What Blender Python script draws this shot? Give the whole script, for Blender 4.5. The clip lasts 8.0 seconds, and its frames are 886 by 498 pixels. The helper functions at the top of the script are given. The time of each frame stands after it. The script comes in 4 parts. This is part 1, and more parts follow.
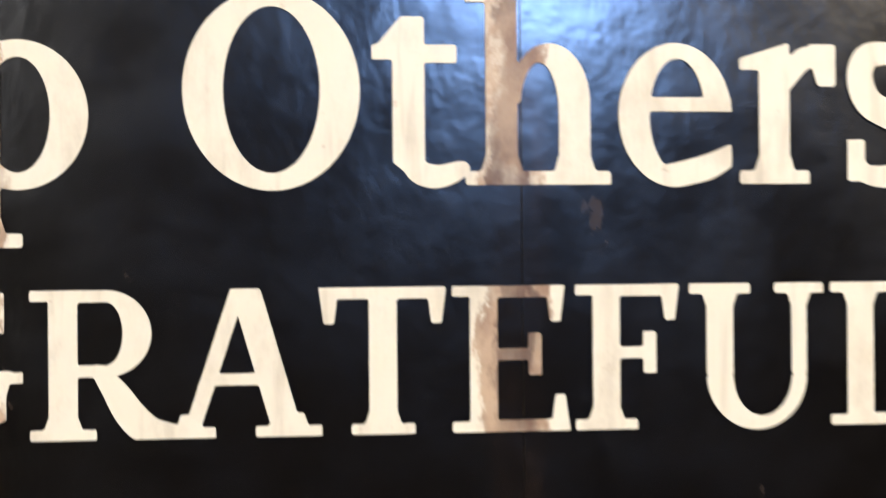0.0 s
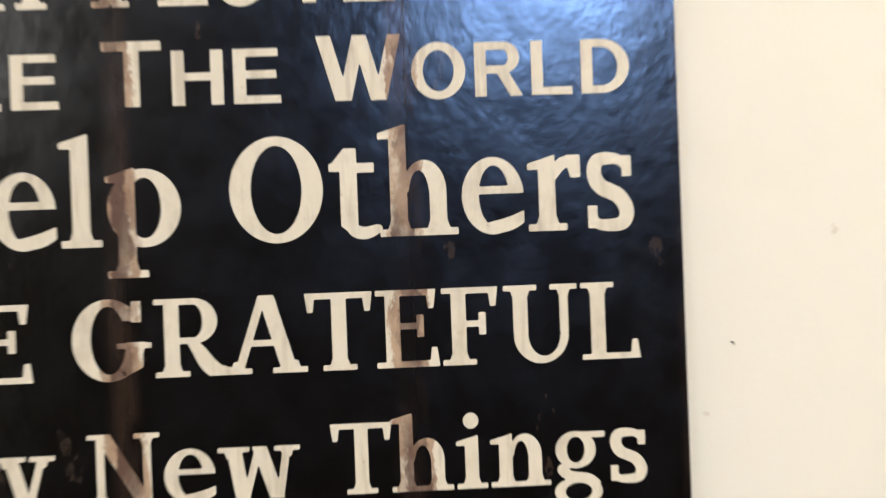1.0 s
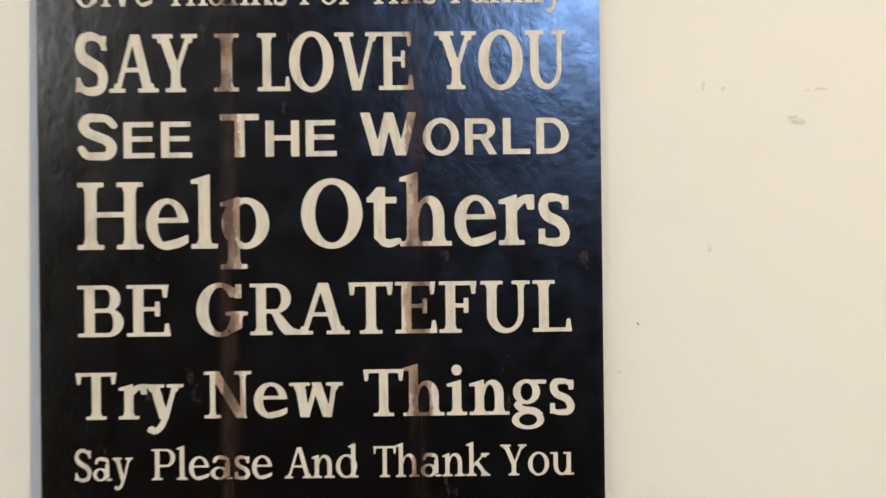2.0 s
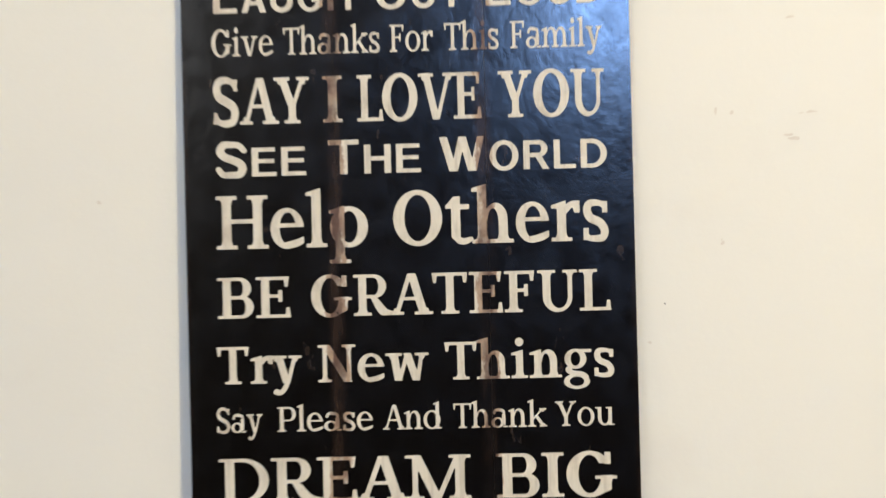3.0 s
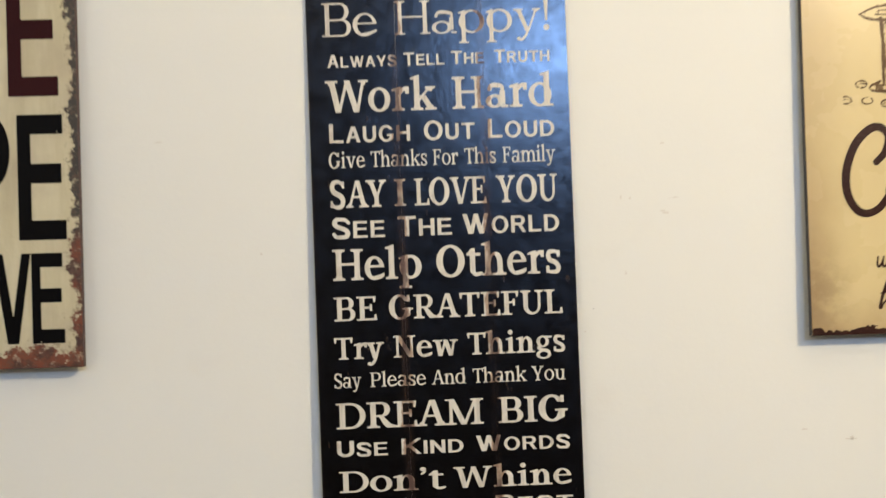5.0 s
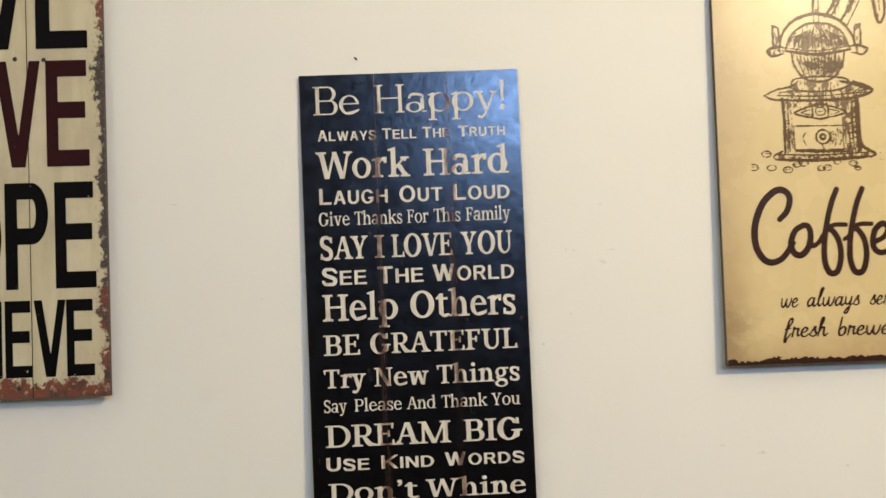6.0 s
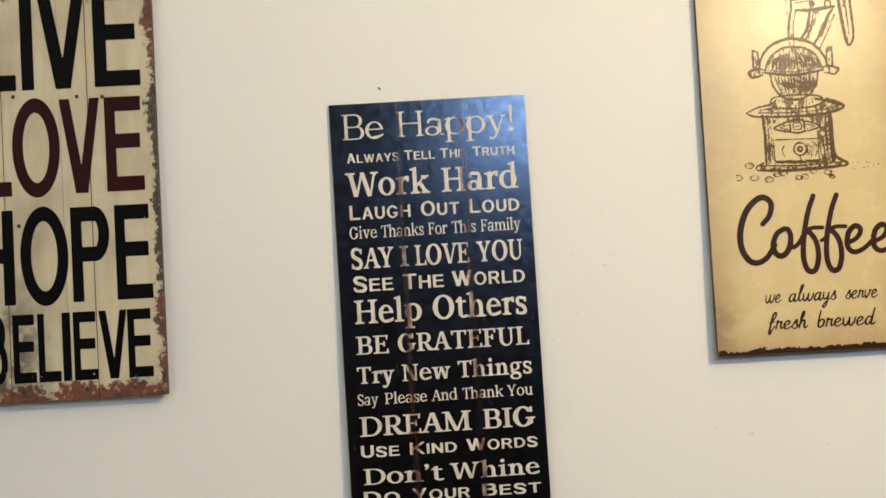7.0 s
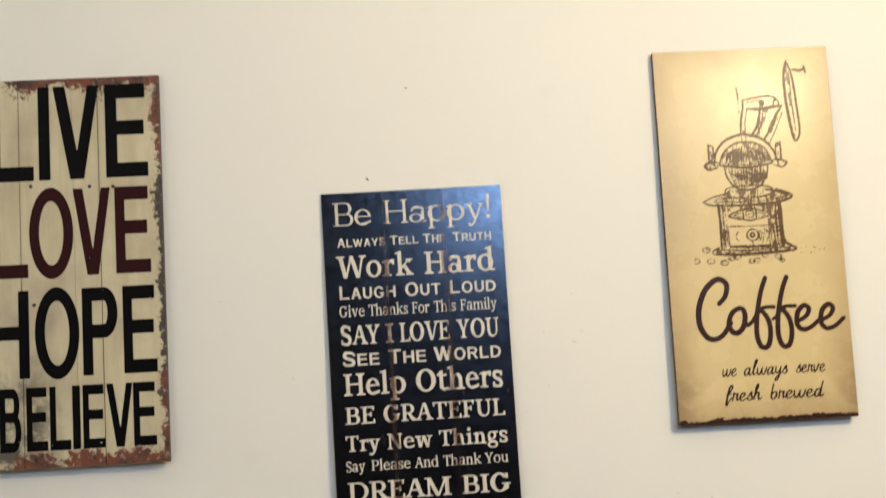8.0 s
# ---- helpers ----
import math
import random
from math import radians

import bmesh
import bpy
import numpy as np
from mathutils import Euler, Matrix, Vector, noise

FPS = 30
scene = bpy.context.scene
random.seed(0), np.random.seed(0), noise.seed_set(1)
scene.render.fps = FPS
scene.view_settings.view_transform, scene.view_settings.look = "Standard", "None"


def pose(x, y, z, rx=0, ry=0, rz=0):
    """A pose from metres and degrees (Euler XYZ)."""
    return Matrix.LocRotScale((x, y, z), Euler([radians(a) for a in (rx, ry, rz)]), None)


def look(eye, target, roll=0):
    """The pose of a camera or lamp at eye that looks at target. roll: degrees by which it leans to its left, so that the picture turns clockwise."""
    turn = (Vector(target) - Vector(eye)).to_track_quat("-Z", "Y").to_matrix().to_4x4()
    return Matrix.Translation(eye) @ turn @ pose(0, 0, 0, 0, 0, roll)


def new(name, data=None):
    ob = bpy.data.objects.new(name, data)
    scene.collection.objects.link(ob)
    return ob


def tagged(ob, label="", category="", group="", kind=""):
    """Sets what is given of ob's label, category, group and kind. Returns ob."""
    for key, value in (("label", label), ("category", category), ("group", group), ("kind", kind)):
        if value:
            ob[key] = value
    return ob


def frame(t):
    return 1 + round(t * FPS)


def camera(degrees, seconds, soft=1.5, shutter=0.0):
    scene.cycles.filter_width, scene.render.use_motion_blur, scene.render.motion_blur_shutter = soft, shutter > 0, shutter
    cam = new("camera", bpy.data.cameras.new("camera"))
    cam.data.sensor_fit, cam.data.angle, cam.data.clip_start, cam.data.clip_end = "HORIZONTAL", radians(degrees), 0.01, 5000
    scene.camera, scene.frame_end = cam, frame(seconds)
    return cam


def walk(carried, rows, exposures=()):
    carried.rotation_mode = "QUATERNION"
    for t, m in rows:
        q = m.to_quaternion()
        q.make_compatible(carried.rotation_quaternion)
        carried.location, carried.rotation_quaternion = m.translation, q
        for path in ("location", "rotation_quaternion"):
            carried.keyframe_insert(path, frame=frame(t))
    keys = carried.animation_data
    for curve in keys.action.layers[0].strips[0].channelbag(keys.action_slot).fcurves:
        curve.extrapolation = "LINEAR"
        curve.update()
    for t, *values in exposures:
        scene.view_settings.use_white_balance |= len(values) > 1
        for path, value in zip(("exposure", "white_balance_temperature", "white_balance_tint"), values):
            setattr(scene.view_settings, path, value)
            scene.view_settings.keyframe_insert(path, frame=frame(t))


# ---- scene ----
cam = camera(39.1, 8.0, soft=1.5, shutter=0.5)
PATH = [
    (0, (0.0210, -0.2401, 1.5560), (0.1935, 1.7559, 1.5211), 0.04),
    (0.2, (0.0266, -0.2564, 1.5590), (0.1947, 1.7376, 1.4765), -0.34),
    (0.5, (0.0320, -0.3236, 1.5650), (0.1918, 1.6694, 1.4943), -1.15),
    (0.7, (0.0343, -0.3712, 1.5680), (0.1862, 1.6228, 1.4978), -1.34),
    (1, (0.0420, -0.4482, 1.5710), (0.1570, 1.5478, 1.5170), -1.60),
    (1.2, (0.0430, -0.5012, 1.5710), (0.1440, 1.4958, 1.5270), -1.40),
    (2.3, (0.0670, -0.7082, 1.5760), (0.0350, 1.2908, 1.5380), 0.00),
    (2.5, (0.0650, -0.7252, 1.5760), (0.0050, 1.2738, 1.5360), -0.10),
    (2.8, (0.0540, -0.7792, 1.5750), (-0.0070, 1.2188, 1.5300), -0.60),
    (3, (0.0500, -0.8392, 1.5760), (-0.0080, 1.1588, 1.5390), -1.00),
    (3.2, (0.0450, -0.9072, 1.5760), (-0.0090, 1.0918, 1.5460), -1.40),
    (3.5, (0.0360, -1.0082, 1.5810), (-0.0040, 0.9908, 1.5430), -1.70),
    (3.8, (0.0280, -1.0972, 1.5840), (0.0150, 0.9018, 1.5580), -1.20),
    (4, (0.0200, -1.1472, 1.5850), (0.0260, 0.8528, 1.5560), -0.60),
    (5.3, (-0.0530, -1.5240, 1.5970), (0.0250, 0.4740, 1.6360), -2.00),
    (5.5, (-0.0570, -1.5730, 1.5990), (0.0350, 0.4230, 1.6600), -2.00),
    (6, (-0.0460, -1.7040, 1.6040), (0.0550, 0.2930, 1.6650), -1.90),
    (6.2, (-0.0440, -1.7500, 1.6050), (0.0550, 0.2470, 1.6600), -2.10),
    (6.5, (-0.0490, -1.8050, 1.6060), (0.0450, 0.1920, 1.6580), -2.60),
    (6.8, (-0.0560, -1.8660, 1.6070), (0.0240, 0.1310, 1.6650), -3.00),
    (7, (-0.0590, -1.9050, 1.6070), (0.0170, 0.0920, 1.6730), -3.10),
    (7.5, (-0.0580, -1.9950, 1.6080), (0.0270, 0.0020, 1.6950), -3.00),
    (7.6, (-0.0590, -2.0120, 1.6080), (0.0340, -0.0150, 1.7025), -3.10),
    (7.8, (-0.0610, -2.0440, 1.6090), (0.0420, -0.0520, 1.7480), -3.30),
    (8, (-0.0620, -2.0710, 1.6080), (0.0450, -0.0820, 1.7900), -3.10),
]
EXPOSURES = [(0.0, 0.46, 6400, 12), (0.2, 0.48, 6380, 12), (0.5, 0.28, 6480, 12), (1.0, -0.02, 6550, 11), (2.5, -0.30, 6540, 11), (3.0, -0.13, 6400, 10), (4.0, -0.14, 6420, 10), (6.0, -0.40, 6620, 10), (8.0, -0.37, 6640, 10)]

walk(cam, [(t, look(eye, target, roll)) for t, eye, target, roll in PATH], EXPOSURES)

# world: cool daylight outside the window
world = bpy.data.worlds.new("world")
scene.world = world
world.use_nodes = True
sky = world.node_tree.nodes.new("ShaderNodeTexSky")
sky.sky_type, sky.sun_disc, sky.sun_elevation, sky.sun_rotation = "NISHITA", False, radians(35), radians(60)
world.node_tree.links.new(sky.outputs[0], world.node_tree.nodes["Background"].inputs[0])
world.node_tree.nodes["Background"].inputs[1].default_value = 0.1

# daylight through a high window behind the viewer, facing deep blue sky; a wide window added in each side wall as fill
# light
WIN = (0.40, 1.30, 2.58, 3.10)    # x0, x1, z0, z1
WEST = (-4.9, -3.2, 2.25, 3.10)   # y0, y1, z0, z1 of both side windows, added for fill
BACK, RX0, RX1, TOP = -5.0, -1.75, 3.0, 3.22


# rectangular lamp: sky light for the south window, added fill for the side ones
def daylight(name, wide, high, energy, colour, m):
    lamp = bpy.data.lights.new(name, "AREA")
    lamp.shape, lamp.size, lamp.size_y, lamp.energy, lamp.color = "RECTANGLE", wide, high, energy, colour
    new(name, lamp).matrix_world = m


daylight("south_daylight", WIN[1] - WIN[0], WIN[3] - WIN[2], 112, (0.29, 0.515, 1.0), pose((WIN[0] + WIN[1]) / 2, BACK - 0.05, (WIN[2] + WIN[3]) / 2, 90, 0, 0))
# two invented fill lights that even out the sign wall, left to right
daylight("west_fill_light", WEST[1] - WEST[0], WEST[3] - WEST[2], 62, (0.97, 0.965, 0.945), pose(RX0 - 0.05, (WEST[0] + WEST[1]) / 2, (WEST[2] + WEST[3]) / 2, 90, 0, -90))
daylight("east_fill_light", WEST[1] - WEST[0], WEST[3] - WEST[2], 7, (0.97, 0.965, 0.945), pose(RX1 + 0.05, (WEST[0] + WEST[1]) / 2, (WEST[2] + WEST[3]) / 2, 90, 0, 90))
# warm room lamp below the ceiling
bulb = bpy.data.lights.new("warm_lamp", "POINT")
bulb.energy, bulb.color, bulb.shadow_soft_size = 137, (1.0, 0.825, 0.545), 0.08
new("warm_lamp", bulb).location = (1.20, -1.85, 2.49)

# ---- materials ----


class Nodes:
    """A material's node tree with short ways to add and link nodes."""

    def __init__(self, name):
        self.m = bpy.data.materials.new(name)
        self.m.use_nodes = True
        self.t = self.m.node_tree
        self.b = self.t.nodes["Principled BSDF"]
        self.co = self.t.nodes.new("ShaderNodeTexCoord").outputs["Object"]

    def put(self, value, socket):
        if isinstance(value, bpy.types.NodeSocket):
            self.t.links.new(value, socket)
        else:
            socket.default_value = value

    def noise(self, scale, detail=4, rough=0.55, stretch=(1, 1, 1), co=None, out=0):
        mp = self.t.nodes.new("ShaderNodeMapping")
        mp.inputs["Scale"].default_value = stretch
        self.put(co or self.co, mp.inputs["Vector"])
        n = self.t.nodes.new("ShaderNodeTexNoise")
        n.inputs["Scale"].default_value, n.inputs["Detail"].default_value, n.inputs["Roughness"].default_value = scale, detail, rough
        self.t.links.new(mp.outputs[0], n.inputs["Vector"])
        return n.outputs[out]

    def math(self, op, a, b=0.0, c=0.0):
        n = self.t.nodes.new("ShaderNodeMath")
        n.operation = op
        for value, socket in zip((a, b, c), n.inputs):
            self.put(value, socket)
        return n.outputs[0]

    def axis(self, i):
        n = self.t.nodes.new("ShaderNodeSeparateXYZ")
        self.t.links.new(self.co, n.inputs[0])
        return n.outputs[i]

    def step(self, v, lo, hi, out0=0.0, out1=1.0):
        n = self.t.nodes.new("ShaderNodeMapRange")
        n.interpolation_type = "SMOOTHSTEP"
        for value, socket in zip((v, lo, hi, out0, out1), n.inputs):
            self.put(value, socket)
        return n.outputs[0]

    def mix(self, f, a, b):
        n = self.t.nodes.new("ShaderNodeMix")
        n.data_type = "RGBA"
        self.put(f, n.inputs[0])
        self.put((*a, 1) if isinstance(a, tuple) else a, n.inputs[6])
        self.put((*b, 1) if isinstance(b, tuple) else b, n.inputs[7])
        return n.outputs[2]

    def bump(self, height, strength, distance):
        n = self.t.nodes.new("ShaderNodeBump")
        n.inputs["Strength"].default_value, n.inputs["Distance"].default_value = strength, distance
        self.t.links.new(height, n.inputs["Height"])
        self.t.links.new(n.outputs[0], self.b.inputs["Normal"])

    def done(self, colour, rough, spec=0.5):
        self.put((*colour, 1) if isinstance(colour, tuple) else colour, self.b.inputs["Base Color"])
        self.put(rough, self.b.inputs["Roughness"])
        self.b.inputs["Specular IOR Level"].default_value = spec
        return self.m

    def band(self, x, half, soft):
        """1 near the joint at x of the board, 0 away from it."""
        return self.step(self.math("ABSOLUTE", self.math("SUBTRACT", self.axis(0), x)), half + soft, half)


def wall_paint():
    n = Nodes("cream_wall_paint")
    tone = n.mix(n.noise(1.7, 3), (0.79, 0.765, 0.665), (0.83, 0.81, 0.715))
    tone = n.mix(n.step(n.noise(9, 5), 0.6, 0.78, 0, 0.22), tone, (0.72, 0.67, 0.57))
    relief = n.math("ADD", n.math("MULTIPLY", n.noise(26, 3, stretch=(1, 1, 2.4)), 1.0), n.math("MULTIPLY", n.noise(150, 3), 0.7))
    n.bump(relief, 0.10, 0.002)
    return n.done(tone, 0.62, 0.35)


def plain_paint(name, a, b, scale=3.0, rough=0.7):
    n = Nodes(name)
    n.bump(n.noise(60, 3), 0.2, 0.001)
    return n.done(n.mix(n.noise(scale, 4), a, b), rough)


JOINTS = (-0.046, 0.0550)   # the two joints of the black boards, from the sign's middle


def black_lacquer():
    n = Nodes("worn_black_lacquer")
    wob = n.math("MULTIPLY", n.math("SUBTRACT", n.noise(26, 4, stretch=(1, 1, 0.5)), 0.5), 0.008)
    xs = n.math("ADD", n.axis(0), wob)
    col = n.mix(n.noise(14, 5), (0.0013, 0.0009, 0.0007), (0.0025, 0.0018, 0.0014))
    for j in JOINTS:
        near = n.step(n.math("ABSOLUTE", n.math("SUBTRACT", xs, j - 0.0015)), 0.0070, 0.0012)
        col = n.mix(n.math("MULTIPLY", near, n.step(n.noise(48, 6, 0.7, (1, 1, 0.3)), 0.42, 0.60, 0.06, 0.72)), col, (0.034, 0.020, 0.014))
    edge = n.step(n.math("ABSOLUTE", n.math("SUBTRACT", n.axis(0), 0.00225)), 0.1465, 0.1503)
    col = n.mix(n.math("MULTIPLY", edge, n.step(n.noise(45, 5, 0.7), 0.40, 0.62, 0.05, 0.4)), col, (0.04, 0.024, 0.017))
    fleck = n.step(n.noise(55, 6, 0.68, (1.5, 1, 0.6)), 0.655, 0.70)
    col = n.mix(n.math("MULTIPLY", fleck, 0.38), col, (0.07, 0.048, 0.036))
    relief = n.math("ADD", n.math("MULTIPLY", n.noise(115, 3, 0.55, (1, 1, 0.8)), 1.2), n.math("MULTIPLY", n.noise(30, 3, 0.5), 1.2))
    n.bump(relief, 0.16, 0.0008)
    return n.done(col, n.step(n.noise(60, 4), 0.3, 0.7, 0.165, 0.225), 0.48)


def cream_letters():
    n = Nodes("cream_letter_paint")
    wob = n.math("MULTIPLY", n.math("SUBTRACT", n.noise(95, 6, 0.72, (1, 1, 0.5)), 0.5), 0.016)
    xs = n.math("ADD", n.axis(0), wob)
    col = n.mix(n.noise(18, 4), (0.64, 0.585, 0.465), (0.74, 0.68, 0.555))
    for j in JOINTS:   # tan where the paint is thin, dark brown where it is gone, close to the joint
        off = n.math("ABSOLUTE", n.math("SUBTRACT", xs, j - 0.0012))
        thin = n.math("MULTIPLY", n.step(off, 0.0074, 0.0062), n.step(n.noise(75, 6, 0.7, (1, 1, 0.6)), 0.36, 0.50, 0.35, 0.95))
        col = n.mix(thin, col, n.mix(n.step(n.noise(110, 5, 0.65, (1, 1, 0.6)), 0.36, 0.62), (0.24, 0.14, 0.085), (0.43, 0.30, 0.195)))
        bare = n.math("MULTIPLY", n.step(off, 0.0046, 0.0030), n.step(n.noise(34, 5, 0.6, (1, 1, 0.7)), 0.40, 0.56, 0.25, 0.95))
        col = n.mix(bare, col, n.mix(n.noise(120, 4), (0.055, 0.028, 0.019), (0.13, 0.066, 0.042)))
    side = n.step(xs, -0.112, -0.126)
    col = n.mix(n.math("MULTIPLY", side, n.step(n.noise(38, 5), 0.45, 0.6, 0, 0.35)), col, (0.30, 0.19, 0.12))
    col = n.mix(n.step(n.noise(42, 6, 0.7, (1.4, 1, 0.7)), 0.5, 0.72, 0, 0.42), col, (0.36, 0.30, 0.215))
    streak = n.step(n.noise(190, 4, 0.6, (1, 1, 0.10)), 0.50, 0.68, 0, 0.34)
    col = n.mix(streak, col, (0.30, 0.245, 0.17))
    speck = n.step(n.noise(210, 5, 0.7), 0.64, 0.72, 0, 0.5)
    col = n.mix(speck, col, (0.36, 0.25, 0.16))
    n.bump(n.noise(120, 3), 0.3, 0.0008)
    return n.done(col, 0.45, 0.3)


def weathered_planks():
    n = Nodes("weathered_cream_planks")
    grain = n.noise(20, 6, 0.6, (2.6, 1, 0.3))
    col = n.mix(n.step(grain, 0.3, 0.7), (0.53, 0.46, 0.28), (0.63, 0.56, 0.365))
    col = n.mix(n.step(n.noise(9, 5), 0.42, 0.7, 0, 0.55), col, (0.37, 0.29, 0.20))
    col = n.mix(n.step(n.noise(5, 4), 0.58, 0.72, 0, 0.5), col, (0.23, 0.205, 0.16))
    # rust-red and charcoal wear that eats in from the board's rim
    wear = n.math("ADD", n.math("MULTIPLY", n.math("SUBTRACT", n.noise(13, 3, 0.5), 0.5), 0.062), n.math("MULTIPLY", n.math("SUBTRACT", n.noise(95, 7, 0.75), 0.5), 0.050))
    rim_x = n.math("MULTIPLY", n.math("SUBTRACT", 0.1535, n.math("ABSOLUTE", n.axis(0))), 1.15)
    rim_z = n.math("SUBTRACT", 0.318, n.math("ABSOLUTE", n.axis(2)))
    rim = n.math("ADD", n.math("MINIMUM", rim_x, n.math("MULTIPLY", rim_z, 0.62)), wear)
    smudge = n.math("MULTIPLY", n.step(n.axis(0), 0.0, -0.07), n.step(n.axis(2), -0.12, -0.24))
    col = n.mix(n.math("MULTIPLY", smudge, n.step(n.noise(28, 6, 0.65), 0.38, 0.58, 0, 0.95)), col, (0.085, 0.075, 0.06))
    speckle = n.step(n.noise(150, 5, 0.75), 0.5, 0.6)
    gone = n.step(rim, 0.0125, 0.0100)
    ends = n.math("ABSOLUTE", n.math("ADD", n.axis(2), n.math("MULTIPLY", n.math("SUBTRACT", n.noise(14, 4), 0.5), 0.25)))
    tint = n.mix(n.step(ends, 0.15, 0.20), (0.050, 0.040, 0.028), n.mix(n.step(n.noise(34, 5, 0.65), 0.42, 0.60), (0.185, 0.050, 0.020), (0.060, 0.028, 0.017)))
    col = n.mix(n.math("MULTIPLY", gone, n.step(n.noise(80, 5, 0.7), 0.30, 0.46, 0.15, 1.0)), col, tint)
    col = n.mix(n.math("MULTIPLY", n.step(rim, 0.022, 0.012), n.math("MULTIPLY", speckle, 0.6)), col, (0.12, 0.065, 0.04))
    n.bump(n.math("ADD", grain, n.noise(120, 4)), 0.35, 0.0012)
    return n.done(col, 0.55, 0.35)


def sign_ink(name, a, b, worn, show):
    n = Nodes(name)
    col = n.mix(n.noise(16, 4), a, b)
    col = n.mix(n.math("MULTIPLY", n.step(n.noise(70, 6, 0.7, (2, 1, 0.6)), 0.66, 0.72), show), col, worn)
    n.bump(n.noise(110, 3), 0.25, 0.0008)
    return n.done(col, 0.36, 0.03)


def coffee_print():
    n = Nodes("aged_tan_print")
    col = n.mix(n.noise(4.5, 5), (0.615, 0.475, 0.222), (0.70, 0.56, 0.285))
    ax, az = n.math("ABSOLUTE", n.axis(0)), n.axis(2)
    wob = n.math("MULTIPLY", n.math("SUBTRACT", n.noise(7, 4), 0.5), 0.10)
    rim = n.math("MINIMUM", n.math("SUBTRACT", 0.151, ax), n.math("SUBTRACT", 0.3155, n.math("ABSOLUTE", az)))
    scorch = n.step(n.math("ADD", rim, wob), 0.065, -0.01)
    low = n.step(az, -0.02, -0.22, 0.75, 1.0)
    col = n.mix(n.math("MULTIPLY", n.math("MULTIPLY", scorch, low), 0.5), col, (0.33, 0.20, 0.095))
    corner = n.math("MULTIPLY", n.step(n.math("ADD", ax, wob), 0.095, 0.15), n.step(n.math("ADD", az, wob), -0.18, -0.27))
    col = n.mix(n.math("MULTIPLY", corner, n.step(n.noise(34, 5, 0.65), 0.34, 0.6, 0.2, 0.55)), col, (0.21, 0.125, 0.062))
    col = n.mix(n.step(n.noise(60, 5, 0.7), 0.6, 0.8, 0, 0.25), col, (0.45, 0.33, 0.18))
    n.bump(n.noise(140, 3), 0.10, 0.0006)
    return n.done(col, n.step(n.noise(20, 3), 0.3, 0.7, 0.255, 0.29), 0.27)


def brown_ink(name, a, b, faded, show, spec=0.18):
    n = Nodes(name)
    col = n.mix(n.noise(40, 4), a, b)
    col = n.mix(n.math("MULTIPLY", n.step(n.noise(180, 5, 0.7), 0.5, 0.66), show), col, faded)
    n.bump(n.noise(140, 3), 0.2, 0.0006)
    return n.done(col, 0.275, spec)


WALL = wall_paint()
CEIL = plain_paint("white_ceiling_paint", (0.78, 0.77, 0.74), (0.82, 0.81, 0.78))
# unseen floor and walls: dark to cut bounce and reflections in the black sign
FLOOR = plain_paint("brown_floor_boards", (0.024, 0.016, 0.010), (0.040, 0.026, 0.017), 6, 0.5)
ROOM = plain_paint("muted_brown_wall_paint", (0.042, 0.033, 0.025), (0.056, 0.045, 0.034))
TRIM = plain_paint("white_trim_paint", (0.75, 0.75, 0.73), (0.8, 0.8, 0.78), 5, 0.4)
BLACK, LETTER = black_lacquer(), cream_letters()
PLANK = weathered_planks()
INK_BLACK = sign_ink("faded_black_sign_ink", (0.0032, 0.0029, 0.0029), (0.006, 0.0055, 0.0052), (0.17, 0.14, 0.10), 0.5)
INK_RED = sign_ink("faded_maroon_sign_ink", (0.026, 0.006, 0.007), (0.038, 0.010, 0.010), (0.19, 0.12, 0.09), 0.4)
TAN = coffee_print()
INK_BROWN = brown_ink("dark_brown_print_ink", (0.026, 0.009, 0.005), (0.042, 0.015, 0.009), (0.10, 0.05, 0.03), 0.3)
INK_SKETCH = brown_ink("sepia_sketch_ink", (0.075, 0.038, 0.013), (0.13, 0.070, 0.025), (0.27, 0.175, 0.085), 0.35, 0.13)
INK_WASH = brown_ink("sepia_hatching_ink", (0.11, 0.060, 0.021), (0.19, 0.112, 0.042), (0.27, 0.18, 0.085), 0.4, 0.22)
EDGE = plain_paint("dark_board_edge", (0.018, 0.013, 0.010), (0.035, 0.024, 0.018), 30, 0.6)
RUSTEDGE = plain_paint("rusty_board_edge", (0.035, 0.018, 0.012), (0.09, 0.034, 0.019), 20, 0.6)
CHIP = plain_paint("grey_plaster_chip", (0.68, 0.63, 0.53), (0.75, 0.70, 0.59), 300, 0.8)
STEEL = plain_paint("grey_steel", (0.30, 0.30, 0.31), (0.38, 0.38, 0.39), 40, 0.35)
HOLE = plain_paint("dark_nail_hole", (0.02, 0.016, 0.012), (0.045, 0.03, 0.022), 200, 0.7)

# ---- building tools ----


def part(name, bm, material, parent=None, label=""):
    me = bpy.data.meshes.new(name)
    bm.to_mesh(me)
    bm.free()
    for m in material if isinstance(material, (list, tuple)) else (material,):
        me.materials.append(m)
    ob = new(name, me)
    ob.parent = parent
    return tagged(ob, label)


def box(x0, y0, z0, x1, y1, z1, bevel=0.0, segments=2):
    bm = bmesh.new()
    bmesh.ops.create_cube(bm, size=1.0)
    for v in bm.verts:
        v.co = Vector((x0 + (v.co.x + 0.5) * (x1 - x0), y0 + (v.co.y + 0.5) * (y1 - y0), z0 + (v.co.z + 0.5) * (z1 - z0)))
    if bevel:
        bmesh.ops.bevel(bm, geom=bm.edges[:], offset=bevel, segments=segments, profile=0.6, affect="EDGES")
    return bm


